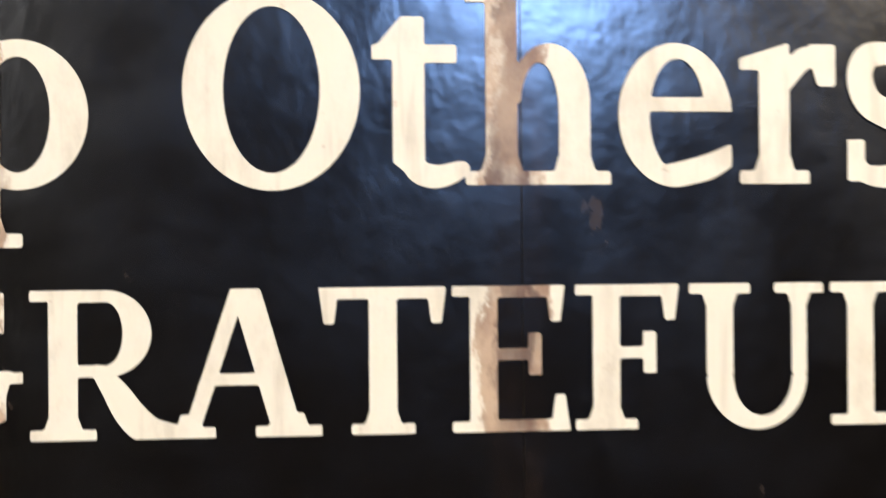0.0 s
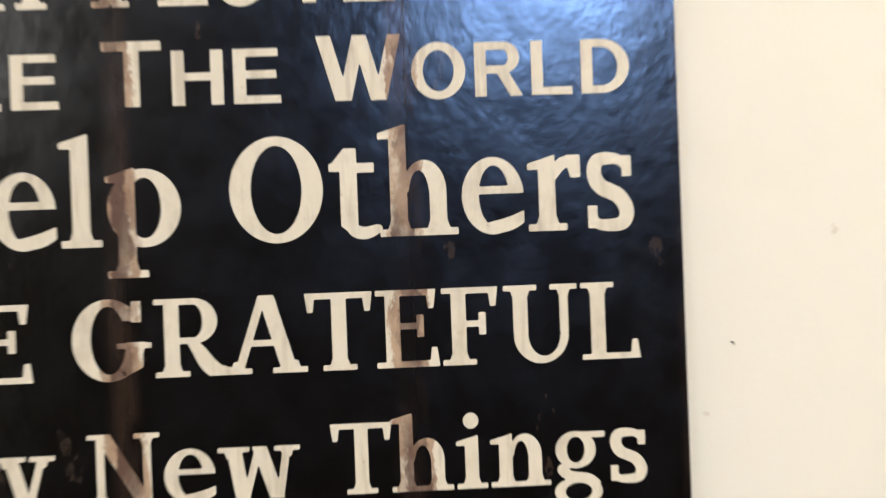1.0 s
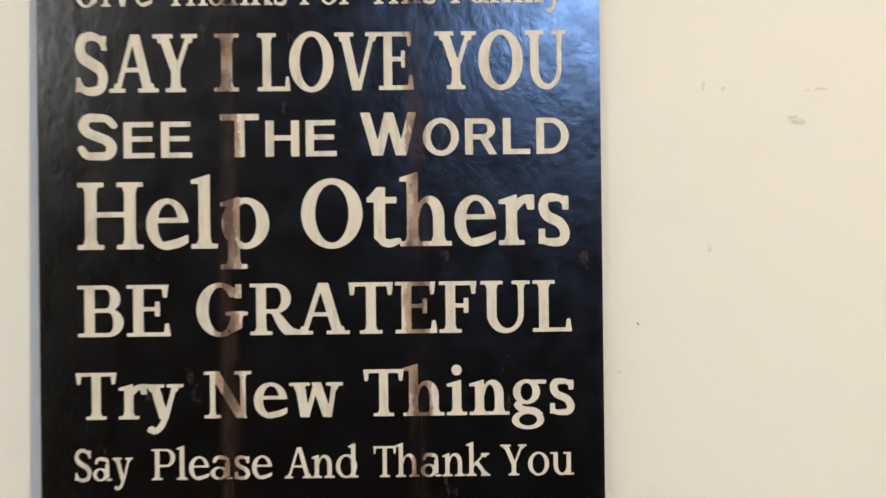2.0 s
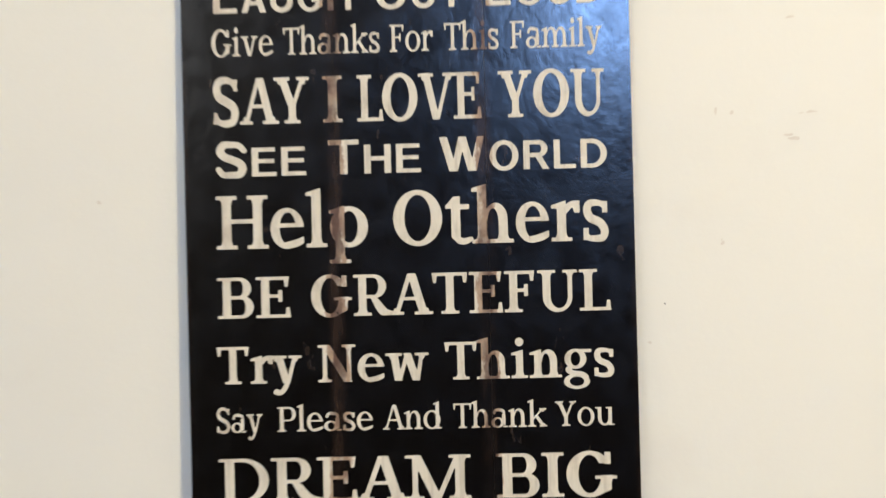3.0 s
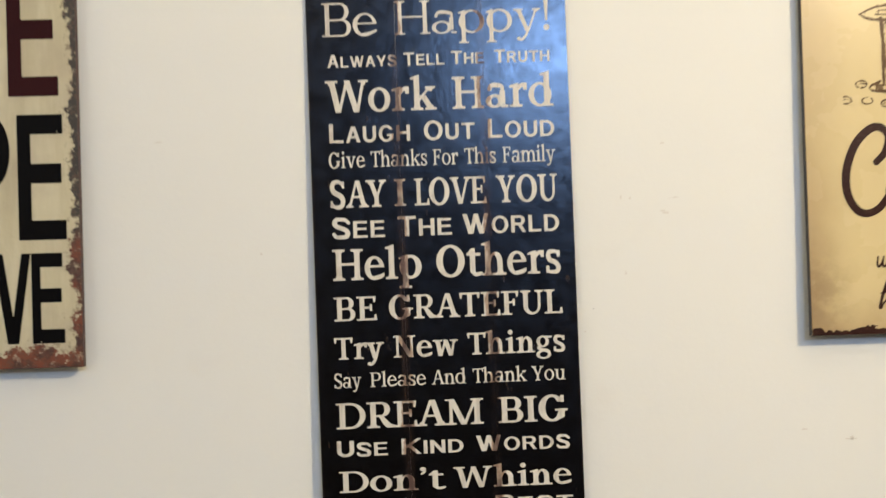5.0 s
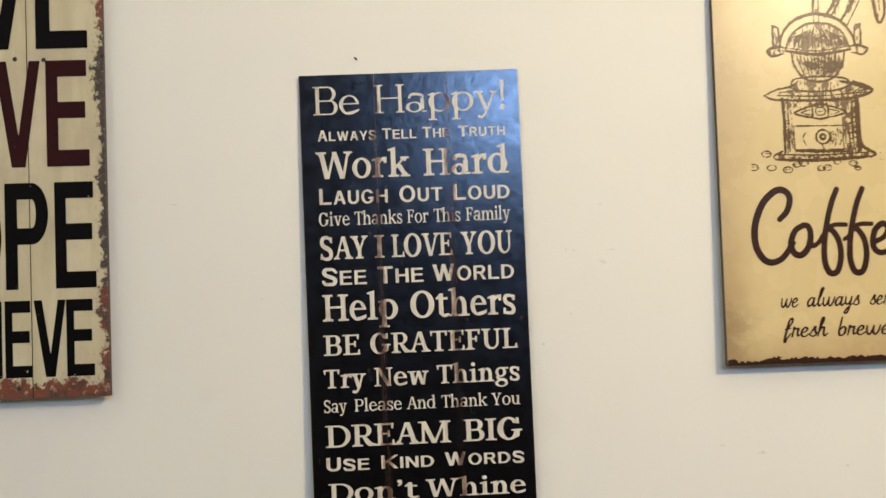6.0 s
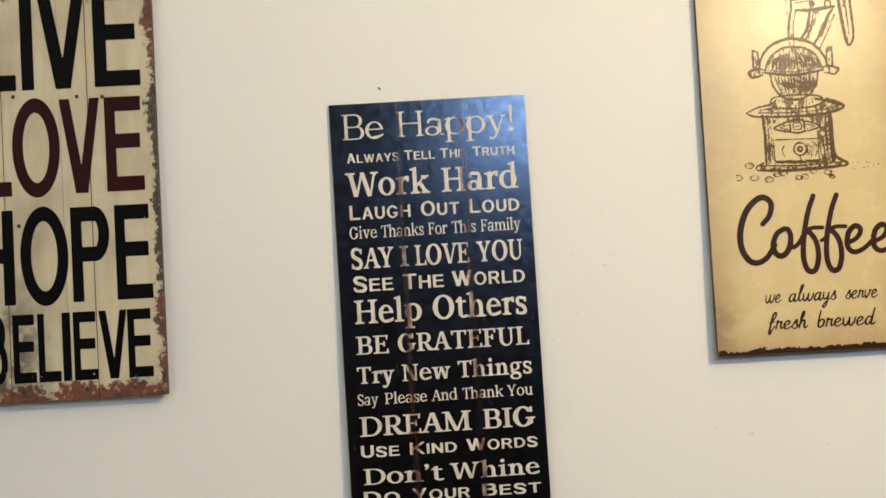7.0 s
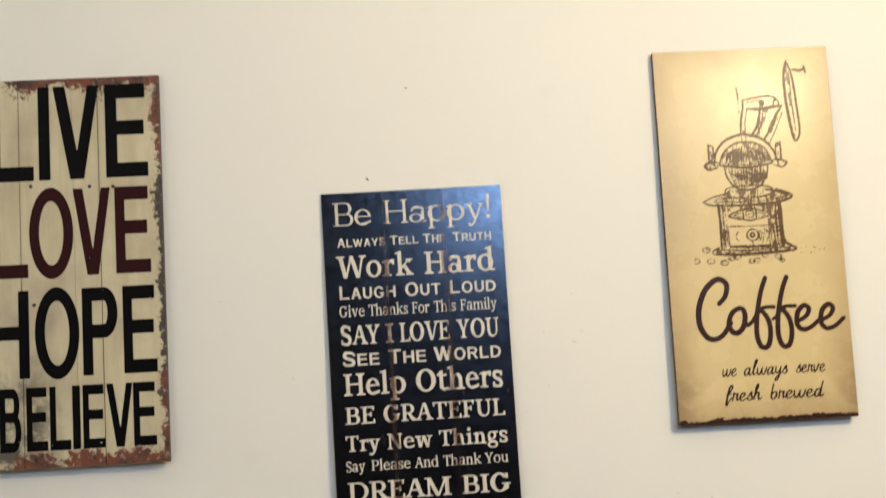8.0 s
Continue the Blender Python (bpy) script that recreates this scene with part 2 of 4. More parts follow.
def lattice(x, z, scale, seed=0):
    """Smooth value noise, 0 to 1, over arrays."""
    x, z = x * scale + 31.7 * seed, z * scale + 17.3 * seed
    i, j = np.floor(x), np.floor(z)
    u, v = x - i, z - j
    u, v = u * u * (3 - 2 * u), v * v * (3 - 2 * v)

    def h(a, b):
        s = np.sin(a * 127.1 + b * 311.7 + seed * 74.7) * 43758.5453
        return s - np.floor(s)
    return (h(i, j) * (1 - u) + h(i + 1, j) * u) * (1 - v) + (h(i, j + 1) * (1 - u) + h(i + 1, j + 1) * u) * v


class Sheet:
    """A flat painted shape: the union of brush marks on a grid, negative inside; traced into faces that look along -y."""

    def __init__(self, x0, z0, x1, z1, cell):
        nx, nz = int((x1 - x0) / cell) + 2, int((z1 - z0) / cell) + 2
        self.xs, self.zs = x0 + cell * np.arange(nx), z0 + cell * np.arange(nz)
        self.X, self.Y = np.meshgrid(self.xs, self.zs)
        self.d = np.full(self.X.shape, 9.0)

    def add(self, *marks):
        for f in marks:
            self.d = np.minimum(self.d, f)

    def cut(self, f):
        self.d = np.maximum(self.d, -f)

    def box(self, x0, y0, x1, y1):
        return np.maximum(np.maximum(x0 - self.X, self.X - x1), np.maximum(y0 - self.Y, self.Y - y1))

    def oval(self, cx, cy, rx, ry):
        rx, ry = max(rx, 1e-4), max(ry, 1e-4)
        k = np.sqrt(((self.X - cx) / rx) ** 2 + ((self.Y - cy) / ry) ** 2)
        g = np.sqrt(((self.X - cx) / rx ** 2) ** 2 + ((self.Y - cy) / ry ** 2) ** 2) + 1e-6
        return np.where(k > 0.2, k * (k - 1) / g, -min(rx, ry))

    def ring(self, cx, cy, rx, ry, tx, ty):
        return np.maximum(self.oval(cx, cy, rx, ry), -self.oval(cx, cy, rx - tx, ry - ty))

    def slant(self, xa, ya, xb, yb, w):
        """A slanted bar with level ends, w wide along x."""
        if ya > yb:
            xa, ya, xb, yb = xb, yb, xa, ya
        mid = xa + (xb - xa) * (self.Y - ya) / (yb - ya)
        lean = (yb - ya) / math.hypot(yb - ya, xb - xa)
        return np.maximum((np.abs(self.X - mid) - w / 2) * lean, np.maximum(ya - self.Y, self.Y - yb))

    def brush(self, points, r0, r1=None, power=1.0, closed=False):
        """A smooth stroke through points; its half width is r0 at the ends and r1 in the middle."""
        r1 = r0 if r1 is None else r1
        p = [Vector(q) for q in points]
        p = [p[-1]] + p + [p[0], p[1]] if closed else [2 * p[0] - p[1]] + p + [2 * p[-1] - p[-2]]
        way = []
        for a, b, c, d in zip(p, p[1:], p[2:], p[3:]):
            for k in range(6):
                u = k / 6
                way.append(0.5 * (2 * b + (c - a) * u + (2 * a - 5 * b + 4 * c - d) * u * u + (3 * b - a - 3 * c + d) * u ** 3))
        way.append(p[-2])
        out = np.full(self.X.shape, 9.0)
        n = len(way) - 1
        pad = 2.5 * max(r0, r1) + 3 * (self.xs[1] - self.xs[0])
        i0, i1 = np.searchsorted(self.xs, (min(q.x for q in way) - pad, max(q.x for q in way) + pad))
        j0, j1 = np.searchsorted(self.zs, (min(q.y for q in way) - pad, max(q.y for q in way) + pad))
        X, Y, part_out = self.X[j0:j1, i0:i1], self.Y[j0:j1, i0:i1], out[j0:j1, i0:i1]
        for k in range(n):
            a, b = way[k], way[k + 1]
            dx, dy = b.x - a.x, b.y - a.y
            h = np.clip(((X - a.x) * dx + (Y - a.y) * dy) / (dx * dx + dy * dy + 1e-12), 0, 1)
            r = r0 + (r1 - r0) * np.sin(math.pi * (k + h) / n) ** power
            np.minimum(part_out, np.hypot(X - a.x - dx * h, Y - a.y - dy * h) - r, out=part_out)
        return out

    def trace(self, place, verts, faces):
        """Adds the shape's faces; place(x, z) turns a grid point into a point of the board."""
        d = np.where(self.d == 0, 1e-9, self.d)
        inn = d < 0
        code = inn[:-1, :-1] * 1 + inn[:-1, 1:] * 2 + inn[1:, 1:] * 4 + inn[1:, :-1] * 8
        xs, zs = self.xs, self.zs

        def face(points):
            n = len(verts)
            verts.extend(place(x, z) for x, z in points)
            faces.append(tuple(range(n, n + len(points))))
        for j in range(code.shape[0]):
            row = code[j]
            i, n = 0, len(row)
            while i < n:
                c = row[i]
                if c == 15:
                    k = i
                    while k < n and row[k] == 15:
                        k += 1
                    face([(xs[i], zs[j]), (xs[k], zs[j]), (xs[k], zs[j + 1]), (xs[i], zs[j + 1])])
                    i = k
                    continue
                if c:
                    ring = [(i, j), (i + 1, j), (i + 1, j + 1), (i, j + 1)]
                    pts = []
                    for (ia, ja), (ib, jb) in zip(ring, ring[1:] + ring[:1]):
                        a, b = d[ja, ia], d[jb, ib]
                        if a < 0:
                            pts.append((xs[ia], zs[ja]))
                        if (a < 0) != (b < 0):
                            u = a / (a - b)
                            pts.append((xs[ia] + (xs[ib] - xs[ia]) * u, zs[ja] + (zs[jb] - zs[ja]) * u))
                    face(pts)
                i += 1


def flat(name, verts, faces, material, parent, label=""):
    me = bpy.data.meshes.new(name)
    me.from_pydata(verts, [], faces)
    me.materials.append(material)
    ob = new(name, me)
    ob.parent = parent
    return tagged(ob, label)


# ---- an alphabet drawn with the brush marks: capitals are 1 high ----


class Style:
    def __init__(self, thick, thin, serif, xh=0.75, slab=0.075):
        self.T, self.t, self.e, self.x, self.h = thick, thin, serif, xh, slab


ROMAN = Style(0.174, 0.080, 0.112, 0.738, 0.072)
NARROW = Style(0.180, 0.080, 0.108, 0.738, 0.072)   # the condensed face of one saying
FINE = Style(0.115, 0.045, 0.085, 0.66, 0.042)
SANS = Style(0.196, 0.146, 0.0)
LIGHT = Style(0.146, 0.068, 0.100, 0.738, 0.062)    # the two smallest sayings
BLOCK = Style(0.205, 0.155, 0.0)


def glyph(ch, st, cell=0.016):
    """The sheet of one character and its width."""
    s = Sheet(-0.12, -0.36, 1.62, 1.18, cell)
    T, t, e, x, h = st.T, st.t, st.e, st.x, st.h
    B = s.box
    fancy = e > 0
    th = t * 1.25 if fancy else T  # the thinner stems

    def foot(xc, y, w, up=True):
        if fancy:
            half = w / 2 + e
            s.add(B(xc - half, y, xc + half, y + h) if up else B(xc - half, y - h, xc + half, y))
            near = np.maximum(np.abs(s.X - xc) - w / 2 - 0.45 * e * np.clip(1 - np.abs(s.Y - y) / (2.2 * h), 0, 1), np.abs(s.Y - y) - 2.2 * h)
            s.add(np.maximum(near, (y - s.Y) if up else (s.Y - y)))

    def stem(x0, y0, y1, w=T, low=True, top=True):
        s.add(B(x0, y0, x0 + w, y1))
        if low:
            foot(x0 + w / 2, y0, w)
        if top:
            foot(x0 + w / 2, y1, w, False)

    def bowl(x0, y0, x1, y1, w=T, a=t):
        ry = (y1 - y0) / 2
        rx = min(ry * 0.95, (x1 - x0) * 0.8)
        cx, cy = x1 - rx, (y0 + y1) / 2
        out = np.minimum(B(x0, y0, cx, y1), np.maximum(s.oval(cx, cy, rx, ry), cx - s.X))
        inner = np.minimum(B(x0 - 1, y0 + a, cx, y1 - a), np.maximum(s.oval(cx, cy, rx - w, ry - a), cx - s.X))
        s.add(np.maximum(out, -inner))

    def tick(x0, y, up, w=None):
        w = w or t * 1.3
        if fancy:   # a wedge, broader towards the arm it hangs on
            reach = np.clip(((y + 0.25) - s.Y) if up else (s.Y - (y - 0.25)), 0, 0.25) * 0.12
            s.add(np.maximum(np.abs(s.X - x0) - w / 2 - reach + 0.02, (np.maximum(y - s.Y, s.Y - y - 0.25)) if up else np.maximum(y - 0.25 - s.Y, s.Y - y)))

    def arch(x0, x1, top, w=T):
        """From a stem at x0 over to a right leg that ends at x1."""
        cx, rx = (x0 + x1) / 2 + 0.02, (x1 - x0) / 2 - 0.02
        out = np.maximum(s.oval(cx, top - 0.30, rx, 0.31), top - 0.30 - s.Y)
        inn = s.oval(cx - w * 0.32, top - 0.36, rx - w * 0.68, 0.36 - t * 1.15)
        s.add(np.maximum(np.maximum(out, -inn), x0 - s.X))
        s.add(B(x1 - w, 0, x1, top - 0.29))

    def flag(x0, top, w=T):
        """The slanted wedge at the head of a small letter's stem."""
        line = top - 0.085 * (x0 + w - s.X) / (w + e)
        s.cut(np.maximum(B(x0 - e - 0.02, top - 0.2, x0 + w + 0.001, top + 0.1), line - s.Y))
        s.add(np.maximum(B(x0 - e, top - 0.085 - h * 0.85, x0 + w, top), s.Y - line))

    w = 0.9
    if ch == "I":
        w = T + 2 * e
        stem(e, 0, 1)
    elif ch in "EFL":
        w = {"E": 0.735, "F": 0.69, "L": 0.69}[ch]
        stem(e, 0, 1, low=ch == "F", top=ch == "L")
        if fancy and ch != "F":
            s.add(B(0, 0, e, h))
        if fancy and ch != "L":
            s.add(B(0, 1 - h, e, 1))
        if ch != "F":
            s.add(B(e, 0, w, t))
            tick(w - t * 0.65, 0, True)
        if ch != "L":
            s.add(B(e, 1 - t, w - 0.03, 1), B(e, 0.53 - t / 2, w - 0.17 if fancy else w - 0.06, 0.53 + t / 2))
            tick(w - 0.03 - t * 0.65, 1, False)
            if fancy:
                s.add(B(w - 0.17 - t * 1.05, 0.385, w - 0.17, 0.675))
    elif ch == "T":
        w = 0.775
        stem(w / 2 - T / 2, 0, 1, top=False)
        s.add(B(0, 1 - t, w, 1))
        tick(t * 0.65, 1, False)
        tick(w - t * 0.65, 1, False)
    elif ch == "H":
        w = 0.99 if fancy else 0.80
        stem(e, 0, 1)
        stem(w - e - T, 0, 1)
        s.add(B(e, 0.52 - t / 2, w - e, 0.52 + t / 2))
    elif ch in "BPRD":
        w = {"B": 0.775, "P": 0.74, "R": 0.92, "D": 0.92}[ch] if fancy else {"B": 0.76, "P": 0.72, "R": 0.80, "D": 0.82}[ch]
        stem(e, 0, 1, low=ch in "PR", top=False)
        if fancy:
            s.add(B(0, 1 - h, e, 1))
            if ch in "BD":
                s.add(B(0, 0, e, h))
        if ch == "D":
            bowl(e + T * 0.5, 0, w, 1)
        else:
            bowl(e + T * 0.5, 0.47 if ch == "B" else 0.42, w - (0.05 if ch == "B" else 0.19 if ch == "R" and fancy else 0.04 if ch == "R" else 0), 1)
            if ch == "B":
                bowl(e + T * 0.5, 0, w, 0.47 + t)
            if ch == "R":
                if fancy:   # a leg that swings out into a flat tail
                    leg = s.brush([(0.40, 0.47), (0.50, 0.34), (0.60, 0.17), (0.70, 0.065), (0.83, 0.032), (w + 0.06, 0.034)], 0.034, T * 0.56, 0.8)
                    s.add(np.maximum(leg, -s.Y))
                else:
                    s.add(s.slant(0.46, 0.46, w - T * 0.5, 0.0, T * 1.05))
    elif ch in "OG":
        w = (0.945 if fancy else 0.91) if ch == "O" else (0.84 if fancy else 0.88)
        s.add(s.ring(w / 2, 0.5, w / 2, 0.525, T * (1.24 if fancy else 1.0), t * (1.15 if fancy else 1.0)))
        if ch == "G":
            s.cut(B(w * 0.52, 0.47, 2, 0.74))
            s.add(np.maximum(B(w - T - 0.03, 0.06, w - 0.03, 0.46), -(s.Y + 0.30 - s.X * 0.55)))
            if fancy:
                s.add(B(w - T - 0.15, 0.46 - h, w + 0.07, 0.46), B(w - 0.15, 0.72, w - 0.04, 0.99))
                w += 0.065
            else:
                s.add(B(w * 0.55, 0.46 - t * 0.9, w - 0.03, 0.46))
    elif ch == "S":
        w = 0.645 if fancy else 0.77
        pts = [(w - 0.06, 0.76), (w * 0.74, 0.915), (w * 0.5, 1.015 - t / 2), (w * 0.24, 0.93), (T * 0.55, 0.76), (w * 0.26, 0.60), (w * 0.52, 0.50),
               (w * 0.76, 0.40), (w - T * 0.55, 0.25), (w * 0.76, 0.075), (w * 0.47, -0.015 + t / 2), (w * 0.22, 0.075), (0.06, 0.23)]
        s.add(s.brush(pts, t * 0.5, T * 0.56, 0.8))
        tick(w - 0.09, 0.98, False, t * 1.4)
        tick(0.07, 0.02, True, t * 1.4)
    elif ch == "U":
        w = 0.88 if fancy else 0.77
        a, b = e, w - e
        out = np.minimum(B(a, 0.36, b, 1), np.maximum(s.oval((a + b) / 2, 0.36, (b - a) / 2, 0.38), s.Y - 0.36))
        cx = (a + T + b - th) / 2
        inn = np.minimum(B(a + T, 0.36, b - th, 1.2), np.maximum(s.oval(cx, 0.36, (b - th - a - T) / 2, 0.38 - t * 1.2), s.Y - 0.36))
        s.add(np.maximum(out, -inn))
        foot(a + T / 2, 1, T, False)
        foot(b - th / 2, 1, th, False)
    elif ch in "AV":
        w = 0.93 if fancy else 0.84
        la = (th, T * 1.06) if ch == "A" else (T * 1.06, th)
        ya, yb = (0, 1) if ch == "A" else (1, 0)
        s.add(s.slant(e * 0.8 + la[0] / 2, ya, w / 2 - 0.02, yb, la[0] * 1.0), s.slant(w - e * 0.8 - la[1] / 2, ya, w / 2 + 0.02, yb, la[1] * 1.0))
        foot(e * 0.8 + la[0] / 2, ya, la[0], ch == "A")
        foot(w - e * 0.8 - la[1] / 2, ya, la[1], ch == "A")
        if ch == "A":
            s.add(np.maximum(B(w * 0.2, 0.35 if fancy else 0.27, w * 0.8, (0.35 if fancy else 0.27) + t), np.abs(s.X - w / 2) - (1 - s.Y) * w * 0.45))
    elif ch in "Ww":
        top = 1 if ch == "W" else x
        w = (1.36 if fancy else 1.18) if ch == "W" else 1.02
        a, b, m = e + T * 0.45, w - e - th * 0.5, w / 2
        s.add(s.slant(a, top, w * 0.29, 0, T * 1.05), s.slant(m, top, w * 0.29 + 0.03, 0, th * 0.95),
              s.slant(m, top, w * 0.71, 0, T * 1.05), s.slant(b, top, w * 0.71 + 0.03, 0, th * 0.95))
        foot(a, top, T, False)
        foot(b, top, th, False)
    elif ch == "Y":
        w = 0.86 if fancy else 0.80
        stem(w / 2 - T / 2, 0, 0.46, top=False)
        s.add(s.slant(e + T * 0.4, 1, w / 2 - 0.01, 0.38, T * 1.08), s.slant(w - e - th * 0.5, 1, w / 2 + 0.03, 0.38, th))
        foot(e + T * 0.4, 1, T, False)
        foot(w - e - th * 0.5, 1, th, False)
    elif ch == "N":
        w = 0.90 if fancy else 0.80
        stem(e, 0, 1, th, top=False)
        stem(w - e - th, 0, 1, th, low=False)
        s.add(s.slant(e + T * 0.42, 1, w - e - T * 0.42, 0, T * 1.15))
        if fancy:
            s.add(B(0, 1 - h, e + T * 0.5, 1))
    elif ch == "M":
        w = 1.20 if fancy else 1.0
        stem(e + 0.02, 0, 1, th, top=False)
        stem(w - e - T, 0, 1, T)
        s.add(s.slant(e + T * 0.5, 1, w / 2 - 0.02, 0.0, T * 1.05), s.slant(w - e - T * 0.7, 1, w / 2 + 0.0, 0.0, th))
        if fancy:
            s.add(B(0, 1 - h, e + T * 0.5, 1))
    elif ch in "Kk":
        top, xx = (1, 1) if ch == "K" else (1.11, x)
        w = 0.86 if ch == "K" else 0.80
        stem(e, 0, top, top=ch == "K")
        if ch == "k" and fancy:
            flag(e, top)
        s.add(s.slant(e + T * 0.8, xx * 0.40, w - e - 0.06, xx, th), s.slant(e + T + 0.10, xx * 0.62, w - e * 0.6 - T * 0.4, 0, T * 1.1))
        foot(w - e - T * 0.3, 0, T * 0.8)
        if fancy:
            foot(w - e - 0.06, xx, th, False)
    elif ch == "o":
        w = 0.70
        s.add(s.ring(w / 2, x / 2, w / 2, x / 2 + 0.015, T, t))
    elif ch == "e":
        w = 0.635
        s.add(np.maximum(s.oval(w / 2, x / 2, w / 2, x / 2 + 0.015), -s.oval(w / 2 + 0.012, x / 2, w / 2 - T * 0.93, x / 2 + 0.015 - t * 1.05)))
        s.cut(np.maximum(B(w * 0.46, 0.02, 2, x * 0.525), (x * 0.13 + (s.X - w * 0.46) * 0.26) - s.Y))
        s.add(B(T * 0.6, x * 0.525, w - 0.004, x * 0.525 + t * 0.95))
        s.cut(np.maximum(B(w * 0.6, x * 0.64, 2, 2), -s.oval(w / 2, x / 2, w / 2, x / 2 + 0.015)))
        s.add(np.maximum(s.brush([(w * 0.42, 0.055), (w * 0.62, 0.065), (w * 0.82, 0.10), (w + 0.02, 0.17)], t * 0.62, t * 0.85), s.X - w))
    elif ch == "a":
        w = 0.70
        s.add(B(w - T - 0.09, 0.10, w - 0.09, x * 0.72), s.ring(w * 0.40, x * 0.27, w * 0.40, x * 0.285, T, t * 0.9))
        s.cut(B(w - 0.09, x * 0.05, w + 0.3, x * 0.9))
        s.add(s.brush([(0.12, x * 0.78), (0.17, x * 0.92), (w * 0.46, x - t * 0.45), (w - T * 0.75 - 0.06, x * 0.88), (w - T * 0.5 - 0.09, x * 0.62)], t * 0.5, T * 0.42))
        s.add(s.oval(0.13, x * 0.80, T * 0.42, T * 0.42), B(w - T - 0.05, 0, w, t))
    elif ch in "dp":
        w = 0.77 if ch == "d" else 0.735
        if ch == "d":
            s.add(s.ring(0.36, x / 2, 0.36, x / 2 + 0.015, T, t), B(w - e - T, 0, w - e, 1.11), B(w - e - T, 0, w, h))
            flag(w - e - T, 1.11)
        else:
            s.add(s.ring(w - 0.36, x / 2, 0.36, x / 2 + 0.015, T * 1.12, t * 1.1), B(e, -0.31, e + T, x))
            foot(e + T / 2, -0.31, T)
            flag(e, x + 0.03)
    elif ch in "hnr":
        w = {"h": 0.80, "n": 0.78, "r": 0.55}[ch]
        top = 1.11 if ch == "h" else x + 0.02
        stem(e, 0, top, top=False)
        flag(e, top)
        if ch == "r":
            ear = s.brush([(e + T * 0.8, x * 0.72), (e + T + 0.07, x * 0.90), (w - 0.06, x * 0.94)], t * 0.55, t * 0.75)
            s.add(np.maximum(ear, s.Y - x - 0.01), np.maximum(B(w - 0.15, x - 0.215, w, x + 0.012), (w - 0.15 - s.X) + (x - 0.06 - s.Y) * 0.30), B(w - 0.15, x - 0.09, w, x + 0.012))
        else:
            arch(e + T * 0.5, w - e, x)
            foot(w - e - T / 2, 0, T)
    elif ch == "u":
        w = 0.78
        a, b = e, w - e
        out = np.minimum(B(a, 0.30, b, x), np.maximum(s.oval((a + b) / 2, 0.30, (b - a) / 2, 0.31), s.Y - 0.30))
        inn = np.minimum(B(a + T, 0.32, b - T, 2), np.maximum(s.oval((a + b) / 2, 0.32, (b - a) / 2 - T, 0.32 - t), s.Y - 0.32))
        s.add(np.maximum(out, -inn), B(b - T, 0, b, x), B(b - T, 0, w, h), B(0, x - h, e, x), B(b - T - e, x - h, b, x))
    elif ch == "m":
        w = 1.22
        stem(e, 0, x + 0.02, top=False)
        flag(e, x + 0.02)
        mid = (w + e) / 2 + 0.03
        arch(e + T * 0.5, mid, x)
        arch(mid - T * 0.5, w - e, x)
        foot(mid - T / 2, 0, T)
        foot(w - e - T / 2, 0, T)
    elif ch in "il":
        w = T + 2 * e
        top = 1.11 if ch == "l" else x + 0.02
        stem(e, 0, top, top=False)
        flag(e, top)
        if ch == "i":
            s.add(s.oval(e + T * 0.5, 0.965, T * 0.58, 0.115))
    elif ch == "t":
        w = 0.48
        s.add(B(0.13, 0.14, 0.13 + T, x), B(0.02, x - t * 1.2, w, x), np.maximum(B(0.02, x - t, 0.13 + T, 0.885), s.Y - x + t * 0.4 - (s.X - 0.02) * 1.15))
        s.add(s.brush([(0.13 + T * 0.5, 0.22), (0.15 + T * 0.6, 0.085), (w - 0.11, 0.045), (w + 0.03, 0.085)], t * 0.5, T * 0.36, 0.6), np.maximum(B(0.13, 0.02, 0.13 + T, 0.3), -(s.Y + (s.X - 0.13) * 0.8 - 0.12)))
        s.cut(B(-1, -1, 0.13, x - t))
    elif ch == "s":
        w = 0.52
        pts = [(w - 0.07, x * 0.78), (w * 0.7, x * 0.92), (w * 0.48, x - t * 0.45), (w * 0.25, x * 0.92), (T * 0.55, x * 0.76), (w * 0.3, x * 0.58),
               (w * 0.66, x * 0.44), (w - T * 0.55, x * 0.25), (w * 0.74, x * 0.08), (w * 0.46, t * 0.45), (w * 0.22, x * 0.08), (0.06, x * 0.22)]
        s.add(s.brush(pts, t * 0.42, T * 0.45, 0.8), B(w - 0.135, x * 0.70, w - 0.035, x * 0.985), B(0.02, x * 0.015, 0.12, x * 0.32))
    elif ch in "vy":
        w = 0.75
        s.add(s.slant(e + T * 0.4, x, w / 2, 0, T * 1.05), s.slant(w - e - th * 0.5, x, w / 2 + 0.03, 0, th))
        foot(e + T * 0.4, x, T, False)
        foot(w - e - th * 0.5, x, th, False)
        if ch == "y":
            s.add(s.brush([(w / 2 + 0.04, 0.08), (w / 2 - 0.05, -0.14), (w * 0.28, -0.26), (0.10, -0.24)], th * 0.55, th * 0.62), s.oval(0.13, -0.22, T * 0.42, T * 0.4))
    elif ch == "g":
        w = 0.68
        s.add(s.ring(0.29, x * 0.655, 0.265, x * 0.36, T * 0.85, t), s.ring(0.315, -0.115, 0.315, 0.205, T * 0.8, t))
        s.add(s.brush([(0.17, x * 0.36), (0.11, 0.20), (0.22, 0.11), (0.44, 0.075), (0.55, 0.0)], t * 0.7, T * 0.4), B(0.38, x - t * 1.1, w, x))
    elif ch == "!":
        w = 0.24
        s.add(np.maximum(np.abs(s.X - w / 2) - 0.012 - 0.055 * s.Y, np.maximum(0.30 - s.Y, s.Y - 1.05)), s.oval(w / 2, 0.09, 0.085, 0.09))
    elif ch == "'":
        w = 0.24
